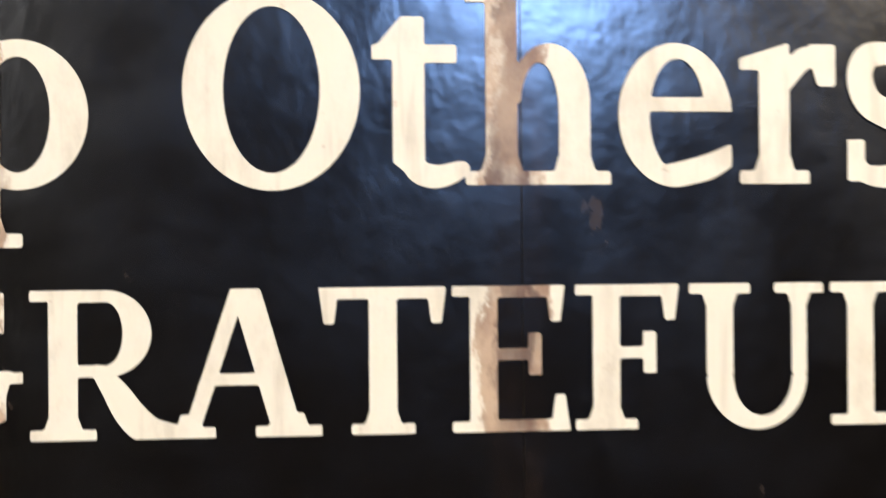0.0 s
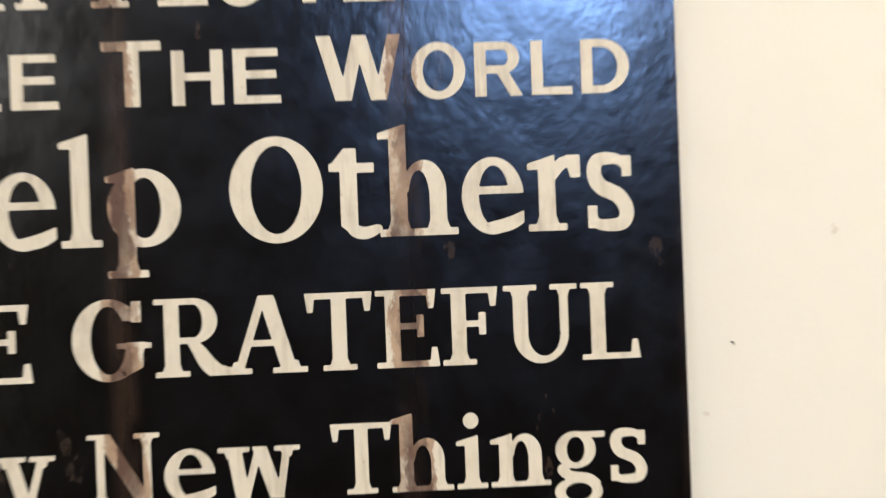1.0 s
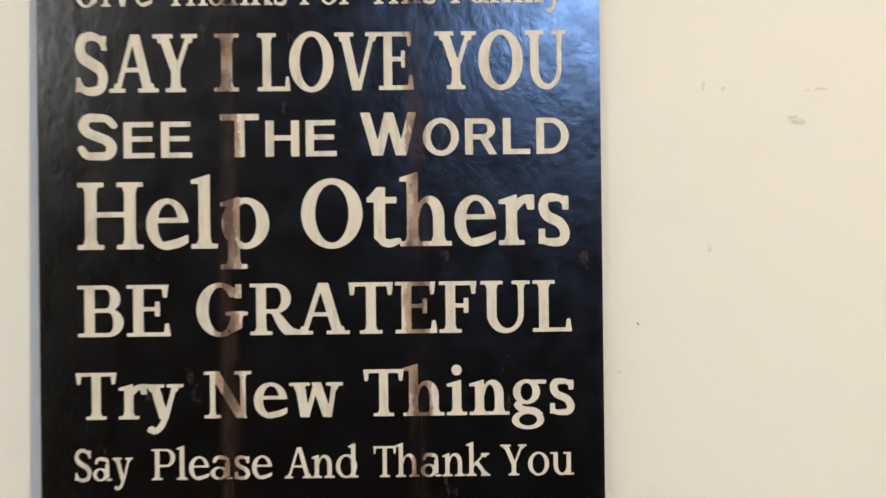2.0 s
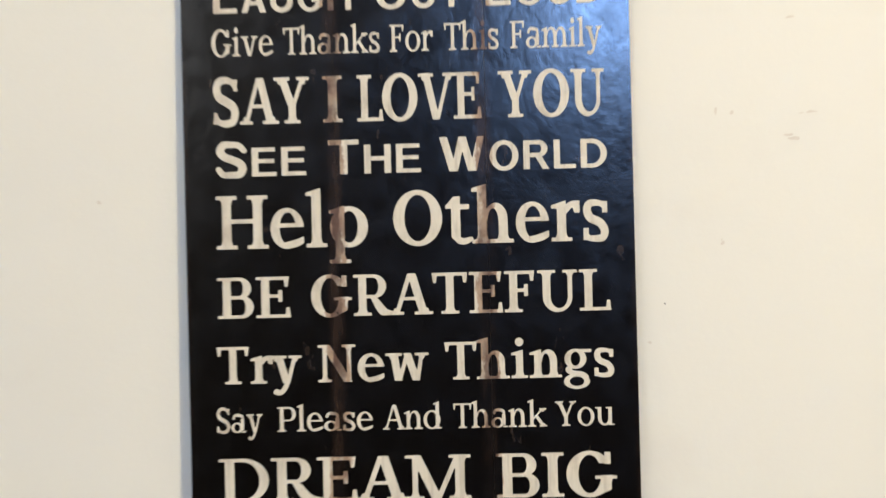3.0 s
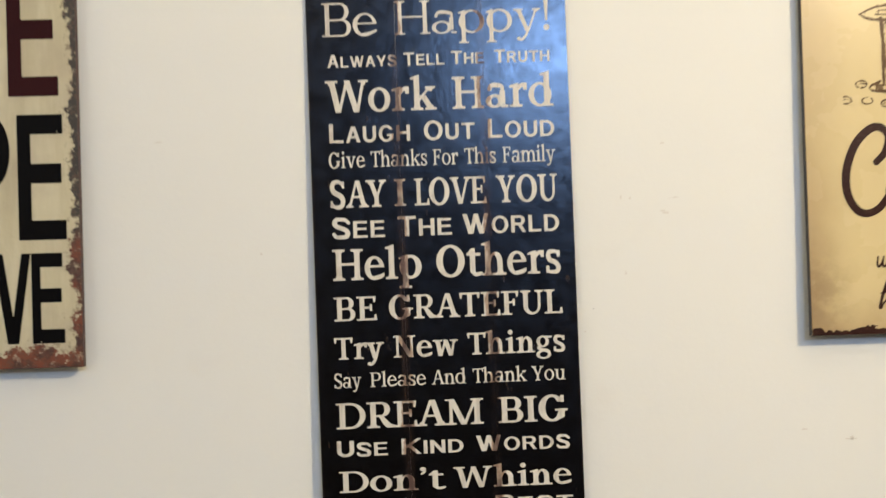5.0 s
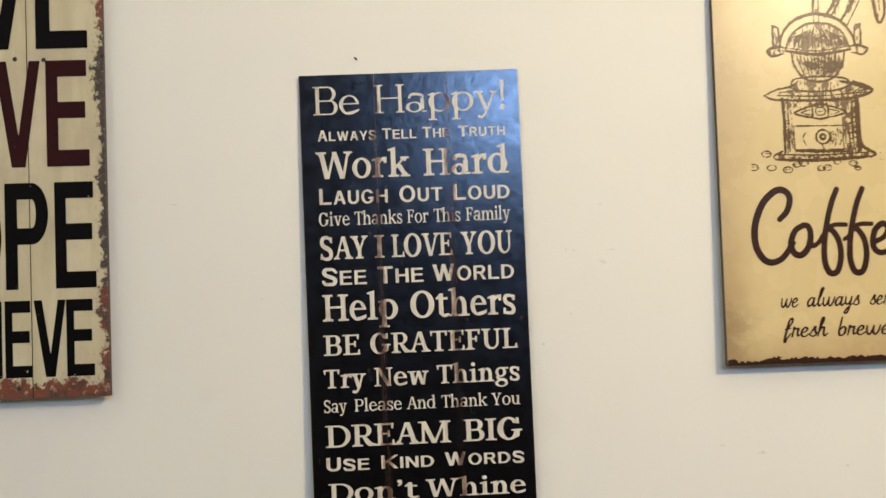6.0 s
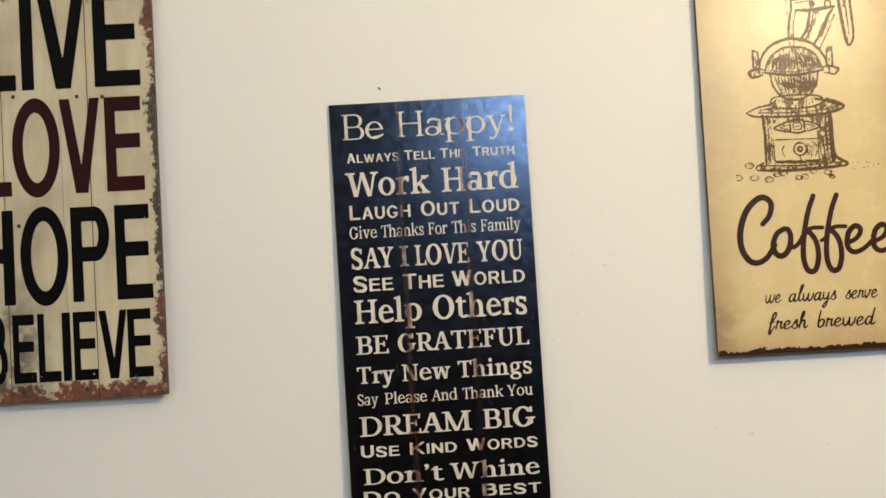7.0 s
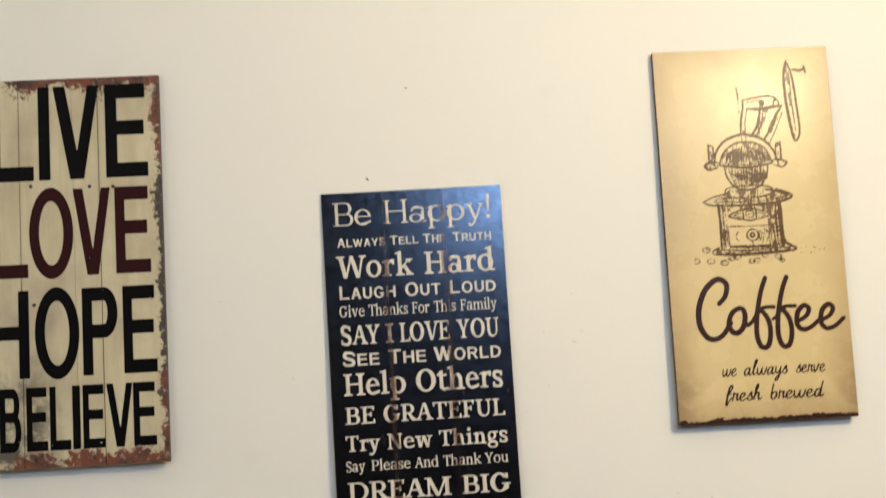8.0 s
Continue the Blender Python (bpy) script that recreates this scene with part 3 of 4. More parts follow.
        s.add(s.oval(w / 2, 0.97, 0.095, 0.095), s.brush([(w / 2 + 0.05, 0.97), (w / 2 + 0.04, 0.84), (w / 2 - 0.05, 0.74)], 0.03, 0.05))
    return s, w


KERN = {"RA": -0.15, "RE": -0.12, "EA": -0.05, "AM": -0.09, "AT": -0.03, "ry": -0.09, "VE": -0.06, "LO": -0.06, "AY": -0.12, "Th": -0.05, "Wo": -0.06, "An": -0.07, "BE": 0.01}


def write_line(name, text, spans, base, top, style, y, material, parent, label, caps=0.0, gap=0.10, wear=None, cell=0.016):
    """Paints the words of text on a board, each word within its span of x, from base to top."""
    verts, faces = [], []
    tall = top - base
    for word, (x0, x1) in zip(text.split(), spans):
        pens, pos = [], 0.0
        for i, ch in enumerate(word):
            size = caps if caps and i else 1.0
            s, w = glyph(ch, style, cell)
            pens.append((s, pos, size))
            step = gap * (1.3 if style.e == 0 else 0.45) + (KERN.get(word[i:i + 2], 0.0) if style.e else 0.0)
            pos += w * size + step
        pos -= step
        sx = (x1 - x0) / pos
        for k, (s, at, size) in enumerate(pens):
            if wear:
                s.cut(wear(x0 + (at + s.X * size) * sx, base + s.Y * size * tall))
            lift = 0.00006 if k % 2 else 0.0   # letters that touch lie one over the other
            s.trace(lambda a, b: (x0 + (at + a * size) * sx, y - lift, base + b * size * tall), verts, faces)
    return flat(name, verts, faces, material, parent, label)

# ---- the room ----


def boxes(name, spans, material, label, parent=None):
    bm = bmesh.new()
    for b in spans:
        piece = box(*b)
        me = bpy.data.meshes.new("piece")
        piece.to_mesh(me)
        piece.free()
        bm.from_mesh(me)
        bpy.data.meshes.remove(me)
    ob = part(name, bm, material, parent, label)
    return tagged(ob, kind="structure") if parent is None else ob


GAP = 0.006       # the boards hang this far in front of the wall, on small hangers
wall_north = boxes("wall_north", [(RX0, GAP, 0, RX1, 0.12, TOP)], WALL, "cream painted plaster wall with small chips")
# out of view; cream and set close to bounce light onto the sign wall's left
boxes("wall_west", [(RX0 - 0.12, BACK - 0.12, 0, RX0, WEST[0], TOP), (RX0 - 0.12, WEST[1], 0, RX0, 0.12, TOP), (RX0 - 0.12, WEST[0], 0, RX0, WEST[1], WEST[2]),
                    (RX0 - 0.12, WEST[0], WEST[3], RX0, WEST[1], TOP)], WALL, "unseen cream painted side wall that bounces light, with an added window opening")
boxes("wall_east", [(RX1, BACK - 0.12, 0, RX1 + 0.12, WEST[0], TOP), (RX1, WEST[1], 0, RX1 + 0.12, 0.12, TOP), (RX1, WEST[0], 0, RX1 + 0.12, WEST[1], WEST[2]),
                    (RX1, WEST[0], WEST[3], RX1 + 0.12, WEST[1], TOP)], ROOM, "unseen muted brown painted side wall with an added window opening")
boxes("wall_south", [(RX0, BACK - 0.12, 0, WIN[0], BACK, TOP), (WIN[1], BACK - 0.12, 0, RX1, BACK, TOP), (WIN[0], BACK - 0.12, 0, WIN[1], BACK, WIN[2]),
                     (WIN[0], BACK - 0.12, WIN[3], WIN[1], BACK, TOP)], ROOM, "unseen muted brown painted wall with a window opening")
boxes("floor", [(RX0 - 0.12, BACK - 0.12, -0.1, RX1 + 0.12, 0.12, 0)], FLOOR, "unseen plain brown floor, dark to limit bounced light")
boxes("ceiling", [(RX0 - 0.12, BACK - 0.12, TOP, RX1 + 0.12, 0.12, TOP + 0.1)], CEIL, "plain white painted ceiling")


def window(name, a0, a1, z0, z1, m):
    """A white frame in an opening that spans a0 to a1 along the wall."""
    w = tagged(new(name), "white framed unseen window with a light behind it", "window", kind="structure")
    w.matrix_world = m
    f = 0.045
    boxes("window_frame", [(a0, -0.04, z0, a0 + f, 0.01, z1), (a1 - f, -0.04, z0, a1, 0.01, z1), (a0 + f, -0.04, z0, a1 - f, 0.01, z0 + f), (a0 + f, -0.04, z1 - f, a1 - f, 0.01, z1)], TRIM, "", w)


window("window_1", *WIN, pose(0, BACK, 0))
# frames for the two side openings added to carry the fill lights
window("fill_window_west", -WEST[1], -WEST[0], WEST[2], WEST[3], pose(RX0, 0, 0, 0, 0, -90))
window("fill_window_east", WEST[0], WEST[1], WEST[2], WEST[3], pose(RX1, 0, 0, 0, 0, 90))

# small chips, pocks and old nail holes in the plaster


def wall_spot(name, x, z, rx, rz, material, seed, tilt=0.0):
    s = Sheet(-2, -2, 2, 2, 0.16)
    rag = (lattice(s.X, s.Y, 1.3, seed) - 0.5) * 1.5
    s.add(s.oval(0, 0, 1, 1) + rag)
    verts, faces = [], []
    s.trace(lambda a, b: (x + a * rx + b * tilt * rz, GAP - 0.0005, z + b * rz), verts, faces)
    flat(name, verts, faces, material, wall_north)


for i, (x, z, rx, rz) in enumerate(((-0.071, 1.9215, 0.0013, 0.0022), (0.001, 2.075, 0.0014, 0.0018), (0.1745, 1.521, 0.0006, 0.0006))):
    wall_spot("nail_hole", x, z, rx, rz, HOLE, 3 + i, -0.5)
for i, (x, z, rx, rz) in enumerate(((0.164, 1.495, 0.0012, 0.0009), (0.210, 1.650, 0.0013, 0.0020), (0.221, 1.649, 0.0010, 0.0013), (0.214, 1.562, 0.0012, 0.0014),
                                   (0.262, 1.631, 0.0035, 0.0012), (0.272, 1.648, 0.0045, 0.0010), (0.259, 1.633, 0.0030, 0.0008), (0.260, 1.712, 0.0032, 0.0008),
                                   (-0.209, 1.596, 0.0014, 0.0010), (-0.324, 1.728, 0.0040, 0.0008), (0.418, 1.373, 0.0035, 0.0008), (0.474, 1.361, 0.0022, 0.0018),
                                   (0.592, 1.338, 0.0024, 0.0018), (0.472, 1.360, 0.0050, 0.0009))):
    wall_spot("plaster_chip", x, z, rx, rz, CHIP, 20 + i)

# ---- the black sign with cream sayings ----
DEEP = 0.012      # thickness of the two picture boards
THIN = 0.005      # thickness of the black boards
INK = 0.0004      # thickness of a paint layer


def board(name, label, category, x, y, z, lean, tilt=0.0):
    """A sign that hangs by its head: its foot stands off the wall (lean), and it may hang askew (tilt), in radians."""
    return_ob = tagged(new(name), label, category, group="signs hanging on the wall")
    return_ob.location = (x, y, z)
    return_ob.rotation_euler = (-lean, -tilt, 0)
    return return_ob


def hangers(parent, half, z):
    """Two small toothed steel hangers behind a board, by which it hangs on the wall."""
    back = GAP - parent.location.y + parent.rotation_euler.x * z
    for side in (-1, 1):
        bm = box(side * half * 0.6 - 0.02, -0.0009, z - 0.006, side * half * 0.6 + 0.02, back, z + 0.006, 0.0002)
        part("hanger", bm, STEEL, parent, "small grey steel picture hanger")


def plank(parent, x0, z0, x1, z1, material, bevel=0.0012, side=None, label="", deep=DEEP):
    bm = box(x0, -deep, z0, x1, -0.0008, z1, bevel)
    ob = part("plank", bm, [material, side or material], parent, label)
    for p in ob.data.polygons:
        p.material_index = 0 if p.normal.y < -0.6 else 1
    return ob


SX, SZ = 0.002, 1.45
ASKEW = 0.0079
rules = board("sayings_sign", "tall black wooden plank sign with worn cream family sayings", "wall sign", SX, -0.0036, SZ, 0.022, ASKEW)
cuts = (-0.148, JOINTS[0], JOINTS[1], 0.1525)
for a, b in zip(cuts, cuts[1:]):
    plank(rules, a + 0.00004, -0.45, b - 0.00004, 0.45, BLACK, 0.00012, deep=THIN)


def rubbed(x, z):
    """Where the paint has flaked off along the joints: negative in the flakes."""
    near = np.minimum(np.abs(x - JOINTS[0] + 0.001), np.abs(x - JOINTS[1] - 0.002))
    n = 0.65 * lattice(x, z * 0.6, 420, 5) + 0.35 * lattice(x, z, 1100, 9)
    return (n - 0.20 + np.clip(near / 0.006, 0, 1) * 0.5) * 0.35


def saying(text, spans, base, top, style, caps=0.0):
    spans = [(a - SX + ASKEW * (base - SZ), b - SX + ASKEW * (base - SZ)) for a, b in spans]
    kind = "sans" if style is SANS else "serif"
    write_line("lettering", text, spans, base - SZ, top - SZ, style, -THIN - INK, LETTER, rules, "worn cream %s lettering reading %s" % (kind, text), caps, wear=rubbed)


saying("Be Happy!", ((-0.131, -0.068), (-0.047, 0.1335)), 1.845, 1.884, FINE)
saying("ALWAYS TELL THE TRUTH", ((-0.126, -0.046), (-0.038, 0.009), (0.017, 0.055), (0.067, 0.131)), 1.809, 1.824, SANS, 0.84)
saying("Work Hard", ((-0.129, -0.002), (0.017, 0.134)), 1.757, 1.794, ROMAN)
saying("LAUGH OUT LOUD", ((-0.126, -0.033), (-0.017, 0.042), (0.057, 0.134)), 1.722, 1.744, SANS, 0.84)
saying("Give Thanks For This Family", ((-0.1275, -0.086), (-0.079, -0.014), (-0.0075, 0.0215), (0.029, 0.0655), (0.073, 0.134)), 1.693, 1.711, LIGHT)
saying("SAY I LOVE YOU", ((-0.127, -0.062), (-0.053, -0.040), (-0.030, 0.053), (0.065, 0.135)), 1.647, 1.678, NARROW)
saying("SEE THE WORLD", ((-0.1255, -0.065), (-0.050, 0.012), (0.025, 0.136)), 1.612, 1.635, SANS, 0.84)
saying("Help Others", ((-0.126, -0.024), (-0.007, 0.137)), 1.5635, 1.5993, ROMAN)
saying("BE GRATEFUL", ((-0.126, -0.077), (-0.063, 0.137)), 1.517, 1.5445, ROMAN)
saying("Try New Things", ((-0.127, -0.070), (-0.059, 0.015), (0.026, 0.139)), 1.473, 1.498, ROMAN)
saying("Say Please And Thank You", ((-0.128, -0.097), (-0.087, -0.023), (-0.016, 0.023), (0.031, 0.093), (0.099, 0.138)), 1.4405, 1.457, LIGHT)
saying("DREAM BIG", ((-0.127, 0.042), (0.059, 0.139)), 1.3935, 1.423, ROMAN)
saying("USE KIND WORDS", ((-0.127, -0.069), (-0.053, 0.018), (0.033, 0.1405)), 1.362, 1.380, SANS, 0.84)
saying("Don't Whine", ((-0.125, -0.006), (0.006, 0.141)), 1.321, 1.345, ROMAN)
saying("DO YOUR BEST", ((-0.126, -0.072), (-0.052, 0.034), (0.053, 0.142)), 1.293, 1.311, SANS, 0.84)

hangers(rules, 0.15, 0.40)

# ---- the weathered plank sign with block words ----
LX, LZ = -0.562, 1.792
words = board("block_word_sign", "weathered cream plank sign with rust-worn edges and block words", "wall sign", LX, -0.0042, LZ, 0.012)
cuts = (-0.153, -0.0775, 0.0090, 0.0510, 0.153)
for a, b in zip(cuts, cuts[1:]):
    tight = 0.0090   # one joint is pressed almost shut
    plank(words, a + (0.0001 if a == tight else 0.0004), -0.318, b - (0.0001 if b == tight else 0.0004), 0.318, PLANK, 0.0004 if tight in (a, b) else 0.0011, RUSTEDGE)


def scuffed(x, z):
    n = 0.6 * lattice(x, z * 0.5, 260, 2) + 0.4 * lattice(x, z, 800, 4)
    low = np.clip((-0.25 - z) / 0.05, 0, 1) * 0.12
    return (0.93 - low - n) * 0.5


def block_word(letters, spans, base, top, material, colour):
    spans = [(a - LX, b - LX) for a, b in spans]
    word = letters.replace(" ", "")
    write_line("lettering", letters, spans, base - LZ, top - LZ, BLOCK, -DEEP - INK, material, words, "%s block lettering reading %s" % (colour, word), wear=scuffed, cell=0.011)


block_word("L I V E", ((-0.692, -0.616), (-0.6075, -0.589), (-0.583, -0.508), (-0.4985, -0.430)), 1.941, 2.097, INK_BLACK, "faded black")
block_word("L O V E", ((-0.692, -0.628), (-0.6255, -0.5545), (-0.554, -0.4935), (-0.4865, -0.430)), 1.782, 1.925, INK_RED, "faded maroon")
block_word("H O P E", ((-0.694, -0.6285), (-0.6195, -0.5485), (-0.5435, -0.4865), (-0.478, -0.4245)), 1.619, 1.761, INK_BLACK, "faded black")
block_word("B E L I E V E", ((-0.678, -0.644), (-0.6355, -0.602), (-0.5985, -0.5655), (-0.5625, -0.5500), (-0.546, -0.511), (-0.508, -0.466), (-0.4655, -0.429)),
           1.502, 1.604, INK_BLACK, "faded black")
for x, z in ((-0.6215, 1.932), (-0.5265, 1.928), (-0.4885, 1.926), (-0.411, 1.930), (-0.620, 1.737), (-0.622, 1.489), (-0.529, 1.488), (-0.478, 2.098), (-0.592, 2.100)):
    bm = bmesh.new()
    bmesh.ops.create_uvsphere(bm, u_segments=10, v_segments=6, radius=0.0031)
    for v in bm.verts:
        v.co = Vector((v.co.x * (0.85 + 0.3 * random.random()) + x - LX, v.co.y * 0.35 - DEEP, v.co.z + z - LZ))
    part("nail", bm, HOLE, words, "dark rusted nail head")

hangers(words, 0.153, 0.27)

# ---- the coffee sign ----
CX, CZ = 0.5735, 1.801
cafe = board("coffee_sign", "aged tan board with brown script and a coffee mill sketch", "wall sign", CX, -0.0004, CZ, 0.018)
bm = box(-0.1505, -DEEP, -0.318, 0.1505, -0.0008, 0.313, 0.0005)
ob = part("panel", bm, [TAN, EDGE], cafe)
for p in ob.data.polygons:
    p.material_index = 0 if p.normal.y < -0.95 else 1


def stripe():
    """The ragged scorched strip along the foot of the board."""
    s = Sheet(-0.1502, -0.3177, 0.1502, -0.290, 0.0008)
    rag = 0.0065 * lattice(s.X, s.X * 0, 95, 1) + 0.0045 * lattice(s.X, s.Y, 330, 2)
    s.add(np.maximum(s.Y + 0.3160 - rag, np.abs(s.X) - 0.1500))
    verts, faces = [], []
    s.trace(lambda a, b: (a, -DEEP - INK, b), verts, faces)
    flat("ragged_border", verts, faces, INK_BROWN, cafe, "ragged dark brown border strip")


def coffee_word():
    """Connected brush script, in millimetres from the capital's foot."""
    s = Sheet(-8, -36, 254, 102, 1.0)
    r = 3.9
    s.add(s.brush([(35, 50), (46, 62), (50, 80), (41, 90), (28, 88), (11, 71), (0, 42), (0, 15), (10, -4), (23, -9), (38, -2), (52, 17)], r, r * 1.25))
    s.add(s.brush([(68, 41), (56, 34), (49, 17), (53, 3), (63, 0), (73, 10), (77, 27), (74, 39), (67, 41)], r, r * 1.15))
    s.add(s.brush([(76, 24), (79, 12), (88, 17), (97, 30)], r * 0.85))
    for at in (0, 36):
        s.add(s.brush([(116 + at, 89), (108 + at, 70), (101 + at, 45), (96 + at, 18), (95 + at, -8), (101 + at, -25), (112 + at, -24), (118 + at, -4), (116 + at, 18), (107 + at, 33), (98 + at, 34)], r, r * 1.1))
        s.add(s.brush([(98 + at, 33), (110 + at, 40), (127 + at, 40)], r * 0.8))
    s.add(s.brush([(124, 20), (130, 24), (134, 32)], r * 0.7))
    for at in (0, 41):
        s.add(s.brush([(165 + at, 14), (180 + at, 22), (186 + at, 34), (178 + at, 40), (167 + at, 30), (164 + at, 10), (173 + at, 0), (188 + at, 4), (203 + at, 16)], r * 0.85, r * 1.1))
    verts, faces = [], []
    s.trace(lambda a, b: (0.4695 - CX + a * 0.001, -DEEP - INK, 1.6315 - CZ + b * 0.001), verts, faces)
    flat("lettering", verts, faces, INK_BROWN, cafe, "dark brown script lettering reading Coffee")


def script_strokes(ch):
    """Brush strokes of a small slanted hand, small letters 1 high, and the letter's width."""
    if ch == "w":
        return [[(0, 1), (0.06, 0.25), (0.25, 0), (0.42, 0.5), (0.48, 1)], [(0.48, 1), (0.5, 0.25), (0.68, 0), (0.88, 0.5), (0.92, 1)]], 1.05
    if ch == "e":
        return [[(0.02, 0.42), (0.33, 0.55), (0.43, 0.85), (0.25, 1), (0.05, 0.6), (0.1, 0.12), (0.33, 0), (0.6, 0.3)]], 0.66
    if ch == "a":
        return [[(0.5, 0.85), (0.27, 1), (0.03, 0.5), (0.14, 0), (0.38, 0.25), (0.52, 0.95)], [(0.54, 1), (0.5, 0.2), (0.62, 0), (0.8, 0.3)]], 0.82
    if ch == "l":
        return [[(0, 0.3), (0.25, 1.4), (0.33, 2.05), (0.17, 1.9), (0.07, 0.5), (0.2, 0), (0.42, 0.3)]], 0.46
    if ch == "y":
        return [[(0, 1), (0.04, 0.35), (0.22, 0.1), (0.42, 0.45), (0.5, 1)], [(0.5, 1), (0.46, 0), (0.3, -0.85), (0.08, -0.8), (0.3, -0.25), (0.7, 0.2)]], 0.72
    if ch == "s":
        return [[(0, 0.2), (0.2, 0.8), (0.32, 1.08), (0.34, 0.65), (0.46, 0.25), (0.28, 0), (0.05, 0.12)]], 0.56
    if ch == "r":
        return [[(0.05, 0), (0.08, 0.6), (0.1, 1.05), (0.18, 0.85), (0.42, 0.92), (0.4, 0.5), (0.46, 0.08), (0.62, 0.25)]], 0.64
    if ch == "v":
        return [[(0, 1), (0.08, 0.2), (0.2, 0), (0.42, 0.55), (0.44, 1), (0.62, 0.88)]], 0.66
    if ch == "f":
        return [[(0.25, 1.0), (0.45, 1.6), (0.42, 2.05), (0.25, 1.85), (0.15, 0.8), (0.1, -0.35), (0.18, -0.55), (0.26, -0.15), (0.5, 0.4)], [(0.02, 0.85), (0.4, 0.95)]], 0.56
    if ch == "h":
        return [[(0.02, 0.4), (0.28, 1.6), (0.24, 2.05), (0.12, 1.5), (0.05, 0)], [(0.06, 0.3), (0.2, 0.85), (0.4, 0.95), (0.42, 0.35), (0.52, 0), (0.72, 0.3)]], 0.76
    if ch == "b":
        return [[(0.12, 2.0), (0.05, 0.6), (0.14, 0.02), (0.4, 0.12), (0.48, 0.7), (0.3, 0.95), (0.1, 0.6)]], 0.64
    return [[(0.46, 0.85), (0.22, 1), (0.03, 0.42), (0.18, 0), (0.42, 0.4), (0.62, 2.0)], [(0.56, 1.4), (0.5, 0.2), (0.62, 0), (0.8, 0.3)]], 0.78


def small_script(text, spans, base, xh):
    verts, faces = [], []
    for word, (x0, x1) in zip(text.split(), spans):
        total = sum(script_strokes(c)[1] for c in word)
        sx, pos = (x1 - x0) / total, 0.0
        for c in word:
            strokes, w = script_strokes(c)
            s = Sheet(-0.25, -1.1, 1.3, 2.3, 0.05)
            for q in strokes:
                s.add(s.brush(q, 0.058, 0.088))
            s.trace(lambda a, b: (x0 - CX + (pos + a) * sx + b * xh * 0.22, -DEEP - INK, base - CZ + b * xh), verts, faces)
            pos += w
    flat("lettering", verts, faces, INK_BROWN, cafe, "dark brown script lettering reading %s" % text)


def mill_sketch():
    """The coffee mill, drawn in millimetres from the middle of its foot: sepia lines over streaky hatching."""
    ink, wash = Sheet(-100, -20, 130, 335, 0.8), Sheet(-85, -6, 110, 335, 0.8)
    w = wash
    # hatching: plinth, body's shaded side, plate, bowl and dome
    w.add(w.box(-62, 0, 66, 7), w.box(30, 8, 55, 86), w.box(-52, 72, 50, 87), w.box(-50, 8, -40, 70), w.box(-50, 78, 50, 87), w.oval(2, 92, 74, 6.5), w.oval(0, 103, 38, 9))
    w.add(np.maximum(w.oval(0, 152, 37, 43), w.Y - 152), np.maximum(w.oval(0, 150, 45, 40), 150 - w.Y))
    w.add(w.box(-52, 50, -44, 86), w.box(-40, 8, 44, 13), w.box(40, 30, 56, 78))
    w.add(w.box(-5, 204, 5, 262), w.slant(25, 200, 44, 248, 9), w.slant(39, 198, 70, 246, 12), w.slant(86, 195, 82, 325, 7))
    w.add(np.maximum(w.oval(10, 135, 27, 25), 8 - w.X), w.box(34, 56, 52, 84), np.maximum(w.oval(46, 97, 27, 7), 30 - w.X))
    w.add(w.oval(-59, 151, 12, 6), w.oval(59, 151, 12, 6), w.box(-62, 156, -53, 186), w.box(54, 156, 62, 188))
    w.cut((0.34 * lattice(w.X, w.Y * 0.16, 0.42, 3) + 0.33 * lattice(w.X, w.Y * 0.3, 0.9, 5) + 0.33 * lattice(w.X, w.Y, 0.13, 4) - 0.53) * 7)
    b = ink.brush
    add = ink.add
    # plinth, legs and body
    add(b([(-66, 1), (-20, -1), (30, 0), (70, 2)], 1.4, 2.6), b([(-64, 8), (0, 6), (66, 8)], 0.8, 1.2), b([(-66, 1), (-68, 6), (-56, 12)], 1.2), b([(70, 2), (74, 6), (58, 16), (55, 26)], 1.4, 2.2))
    add(b([(-52, 10), (-51, 50), (-53, 86)], 1.5, 2.2), b([(-45, 12), (-45, 50), (-46, 84)], 0.7), b([(53, 12), (52, 50), (52, 86)], 3.0, 3.8), b([(45, 14), (44, 50), (45, 84)], 1.0, 1.6))
    # drawer, knob and ornament
    add(b([(-38, 14), (-39, 47)], 0.9), b([(-39, 47), (0, 46.5), (39, 46)], 0.8), b([(39, 46), (40, 13)], 1.0), b([(-38, 14), (40, 13)], 0.7), b([(-36, 12), (40, 10)], 1.2, 1.8))
    add(ink.ring(2, 31, 11, 11, 2.6, 2.6), ink.ring(2, 31, 5, 5, 3, 3), b([(0, 20), (4, 13)], 0.8), b([(-22, 38), (-26, 30), (-22, 20)], 0.6), b([(26, 40), (30, 30), (24, 18)], 0.6), b([(33, 40), (34, 24)], 0.5))
    for side in (-1, 1):
        add(b([(side * 11, 74), (side * 20, 72), (side * 36, 65), (side * 22, 60), (side * 11, 58)], 0.8, 1.5), b([(side * 14, 69), (side * 27, 65.5), (side * 15, 62)], 0.5, 0.8), b([(side * 11, 58), (side * 11, 75)], 1.0, 1.4))
    add(b([(-11, 75), (0, 77), (11, 75)], 1.0, 1.6), b([(-11, 58), (0, 56), (11, 58)], 1.0, 1.6), b([(-6, 71), (0, 72), (6, 70), (6, 63), (0, 61), (-6, 63), (-6, 71)], 0.6, 0.9), b([(-3, 66), (4, 67)], 0.5, 0.8))
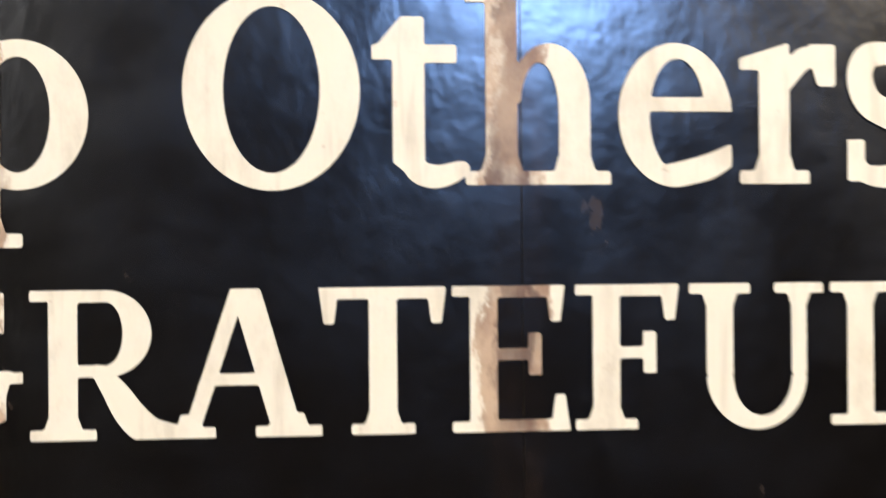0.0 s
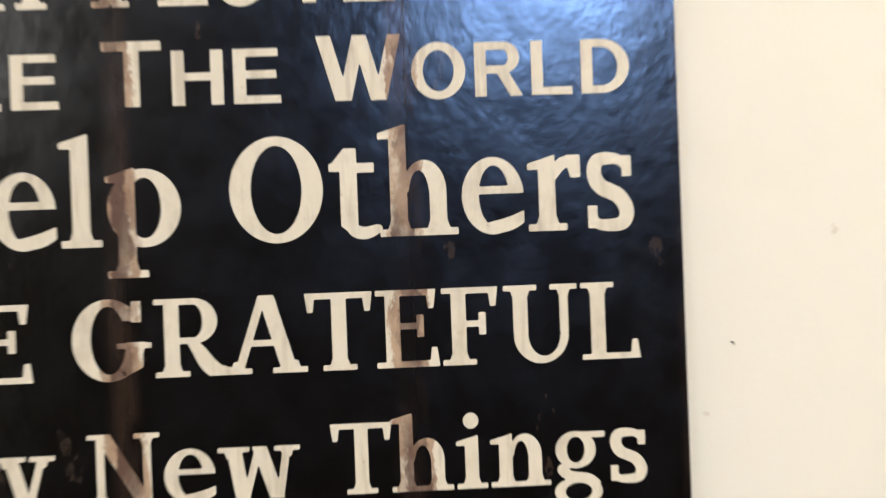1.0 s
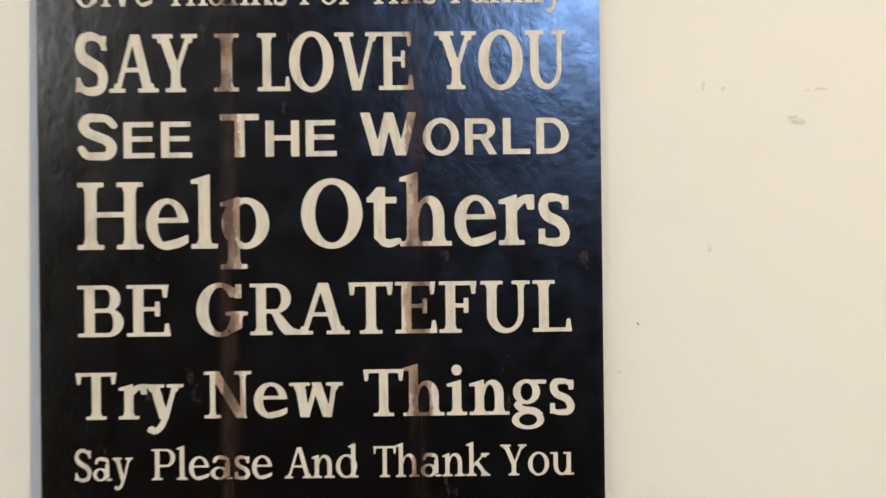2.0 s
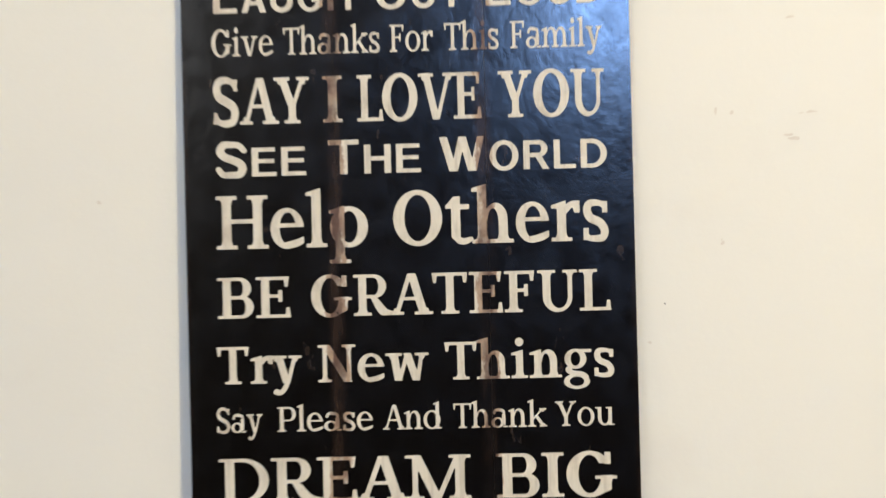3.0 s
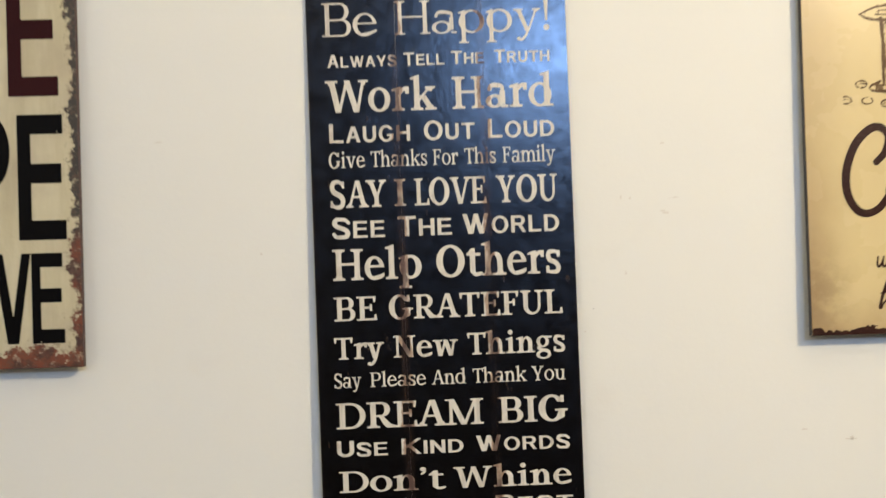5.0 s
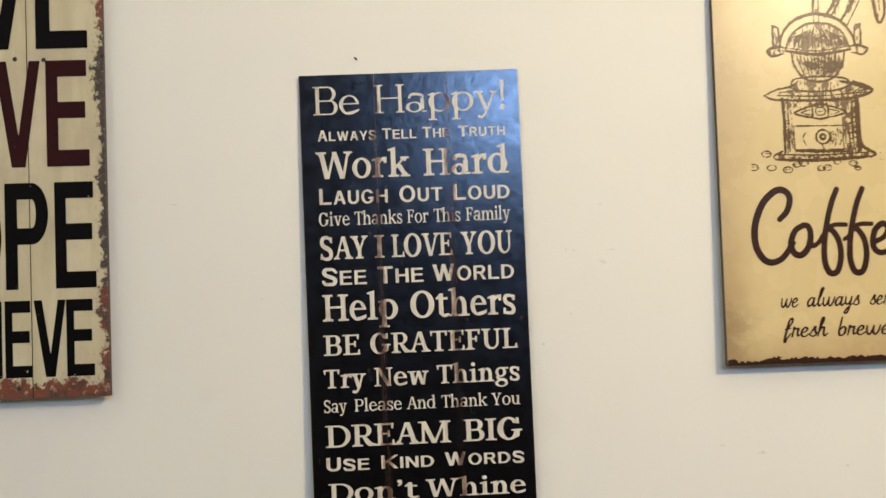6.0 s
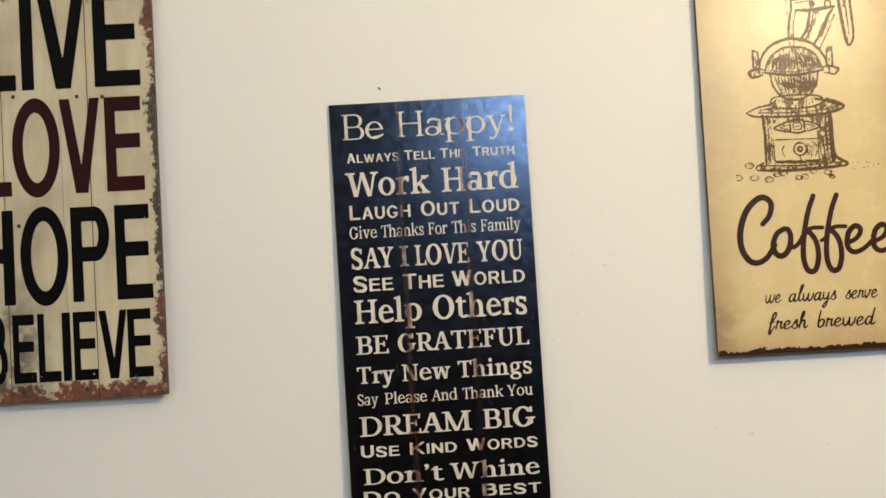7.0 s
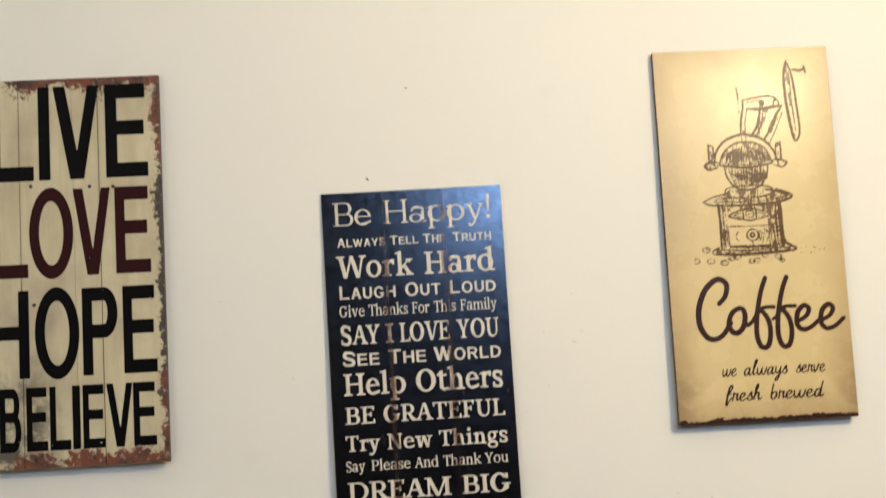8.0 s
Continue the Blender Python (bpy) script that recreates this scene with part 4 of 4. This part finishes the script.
    # plate with its rim and collar
    add(b([(-78, 90), (-60, 84), (0, 82), (50, 85), (74, 93), (66, 101), (48, 108)], 1.1, 2.0), b([(-78, 90), (-60, 98), (-40, 102), (-30, 109)], 0.9, 1.3), b([(-60, 90), (0, 88), (60, 92)], 0.6, 0.9))
    add(b([(-40, 100), (-20, 95), (18, 95), (42, 102), (36, 112), (0, 115), (-34, 112), (-40, 100)], 0.8, 1.4), b([(30, 108), (52, 103), (70, 96)], 1.6, 2.4))
    # bowl, dome with flutes, hoop and lugs
    add(b([(-37, 150), (-33, 130), (-20, 113), (0, 108), (20, 113), (34, 130), (38, 150)], 1.0, 1.7), b([(-45, 152), (0, 146), (46, 152)], 1.6, 2.3), b([(-46, 156), (0, 151), (47, 157)], 0.7))
    add(b([(-45, 153), (-36, 174), (-18, 187), (0, 190), (20, 187), (37, 175), (46, 154)], 1.0, 1.7))
    for k in range(-6, 7):
        add(b([(k * 6.6, 154), (k * 6.2, 168), (k * 4.0, 186 - abs(k) * 1.9)], 0.5, 0.5 + 0.5 * ((k * 7) % 3)))
        add(b([(k * 5.0, 145), (k * 4.3 + 1, 130), (k * 2.9, 114)], 0.4, 0.4 + 0.45 * ((k * 5 + 1) % 3) + (0.7 if k > 1 else 0)))
    add(b([(-54, 152), (-48, 176), (-30, 195), (0, 203), (30, 195), (48, 176), (56, 152)], 1.2, 2.3), b([(-3, 190), (-3, 203)], 0.8), b([(4, 190), (4, 203)], 0.8))
    for side in (-1, 1):
        add(b([(side * 48, 148), (side * 64, 145), (side * 70, 153), (side * 56, 158), (side * 46, 156)], 1.0, 1.8), b([(side * 52, 158), (side * 54, 184)], 1.0, 1.5), b([(side * 62, 156), (side * 62, 188)], 1.0, 1.6), b([(side * 54, 184), (side * 62, 188)], 1.0))
    # frame, crank shaft and hand wheel
    add(b([(-4, 204), (-2, 225), (2, 246)], 1.1, 1.8), b([(4, 204), (5, 225), (10, 248)], 0.8))
    add(b([(13, 199), (25, 216), (30, 234), (33, 250)], 1.6, 2.3), b([(21, 197), (32, 218), (38, 246)], 0.8, 1.2), b([(35, 192), (52, 218), (60, 236), (68, 246)], 1.7, 2.6), b([(44, 186), (60, 216), (70, 238)], 0.8))
    add(b([(12, 247), (30, 246), (50, 248), (70, 250)], 2.0, 3.0), b([(2, 262), (20, 265), (44, 268), (58, 265), (66, 256)], 1.0, 1.7), b([(10, 258), (34, 261), (52, 260)], 0.6))
    add(ink.ring(61, 255, 6, 7, 2.6, 2.6), ink.oval(36, 256, 5, 5.5), b([(4, 262), (3, 246)], 1.0, 1.6), b([(-6, 284), (-5, 276), (-4, 262)], 0.9, 1.5))
    add(b([(84, 328), (78, 300), (79, 250), (86, 195), (92, 189)], 1.4, 2.6), b([(84, 328), (92, 300), (96, 250), (98, 205), (92, 189)], 1.2, 1.9), b([(87, 310), (88, 260), (91, 205)], 0.6, 0.9))
    add(b([(94, 312), (106, 310), (114, 313)], 1.8, 2.4), b([(114, 318), (116, 306)], 1.4))
    # hatching on the shaded side
    for k in range(16):
        q = -26 + k * 4.0
        add(b([(q, 141 - abs(q) * 0.25), (q * 0.86 + 3, 132), (q * 0.70 + 5, 122 + abs(q) * 0.12)], 0.5, 0.8 + 0.5 * ((k * 3) % 4) / 3 + (0.5 if k > 7 else 0)))
        add(b([(q * 1.2, 158), (q * 1.12, 166 + (k * 5) % 7), (q * 0.9, 176 - abs(q) * 0.2)], 0.4, 0.7 + 0.5 * ((k * 7) % 3) / 2))
        add(b([(-49 + (k % 3), 16 + k * 4.2), (-45, 18 + k * 4.2)], 0.4, 0.6))
        add(b([(-58 + k * 7.6, 93 + (k % 2)), (-50 + k * 7.6, 95 + (k % 3))], 0.4, 0.7))
    for k in range(7):
        add(b([(12 + k * 3.6, 42 - (k % 3) * 3), (14 + k * 3.4, 30), (11 + k * 3.8, 18 + (k % 2) * 3)], 0.35, 0.55))
    for k in range(9):
        add(b([(36 + (k % 2) * 3, 20 + k * 7), (54, 24 + k * 7)], 0.4, 0.8), b([(-48 + k * 11, 4.5), (-40 + k * 11, 2.5)], 0.5))
    # spilled beans about the foot
    for k in range(11):
        x, z, r = -97 + k * 15.0 + 5 * math.sin(k * 2.3), -9 + 5 * math.sin(k * 1.7) + (13 if k == 1 else 0), 5.6 + 1.4 * math.sin(k * 3.1) - 0.12 * k
        add(ink.ring(x, z, r * 1.3, r * 0.85, 1.25, 1.25), b([(x - r, z - 1), (x, z + 1), (x + r, z)], 0.35))
    for k in range(14):
        x, z = 60 + 4.6 * k + 3 * math.sin(k * 5), 2 + 5 * math.sin(k * 2.9)
        add(ink.oval(x, z, 1.1 + 0.5 * math.sin(k), 0.8))
    rough_line = -0.12 + (lattice(ink.X, ink.Y, 0.45, 6) - 0.5) * 1.0 + (lattice(ink.X, ink.Y, 0.13, 7) - 0.5) * 0.7
    ink.d = ink.d + rough_line
    for s, name, lift, material, label in ((wash, "sketch_hatching", 0.0002, INK_WASH, "streaky sepia hatching of the drawn mill"), (ink, "line_drawing", INK, INK_SKETCH, "sepia line drawing of a coffee mill with beans")):
        verts, faces = [], []
        s.trace(lambda a, q: (0.5685 - CX + a * 0.001, -DEEP - lift, 1.763 - CZ + q * 0.001), verts, faces)
        flat(name, verts, faces, material, cafe, label)


stripe()
coffee_word()
small_script("we always serve", ((0.500, 0.5245), (0.5365, 0.6105), (0.6245, 0.6745)), 1.5605, 0.0120)
small_script("fresh brewed", ((0.502, 0.5635), (0.5775, 0.6670)), 1.5195, 0.0125)
mill_sketch()
hangers(cafe, 0.15, 0.27)
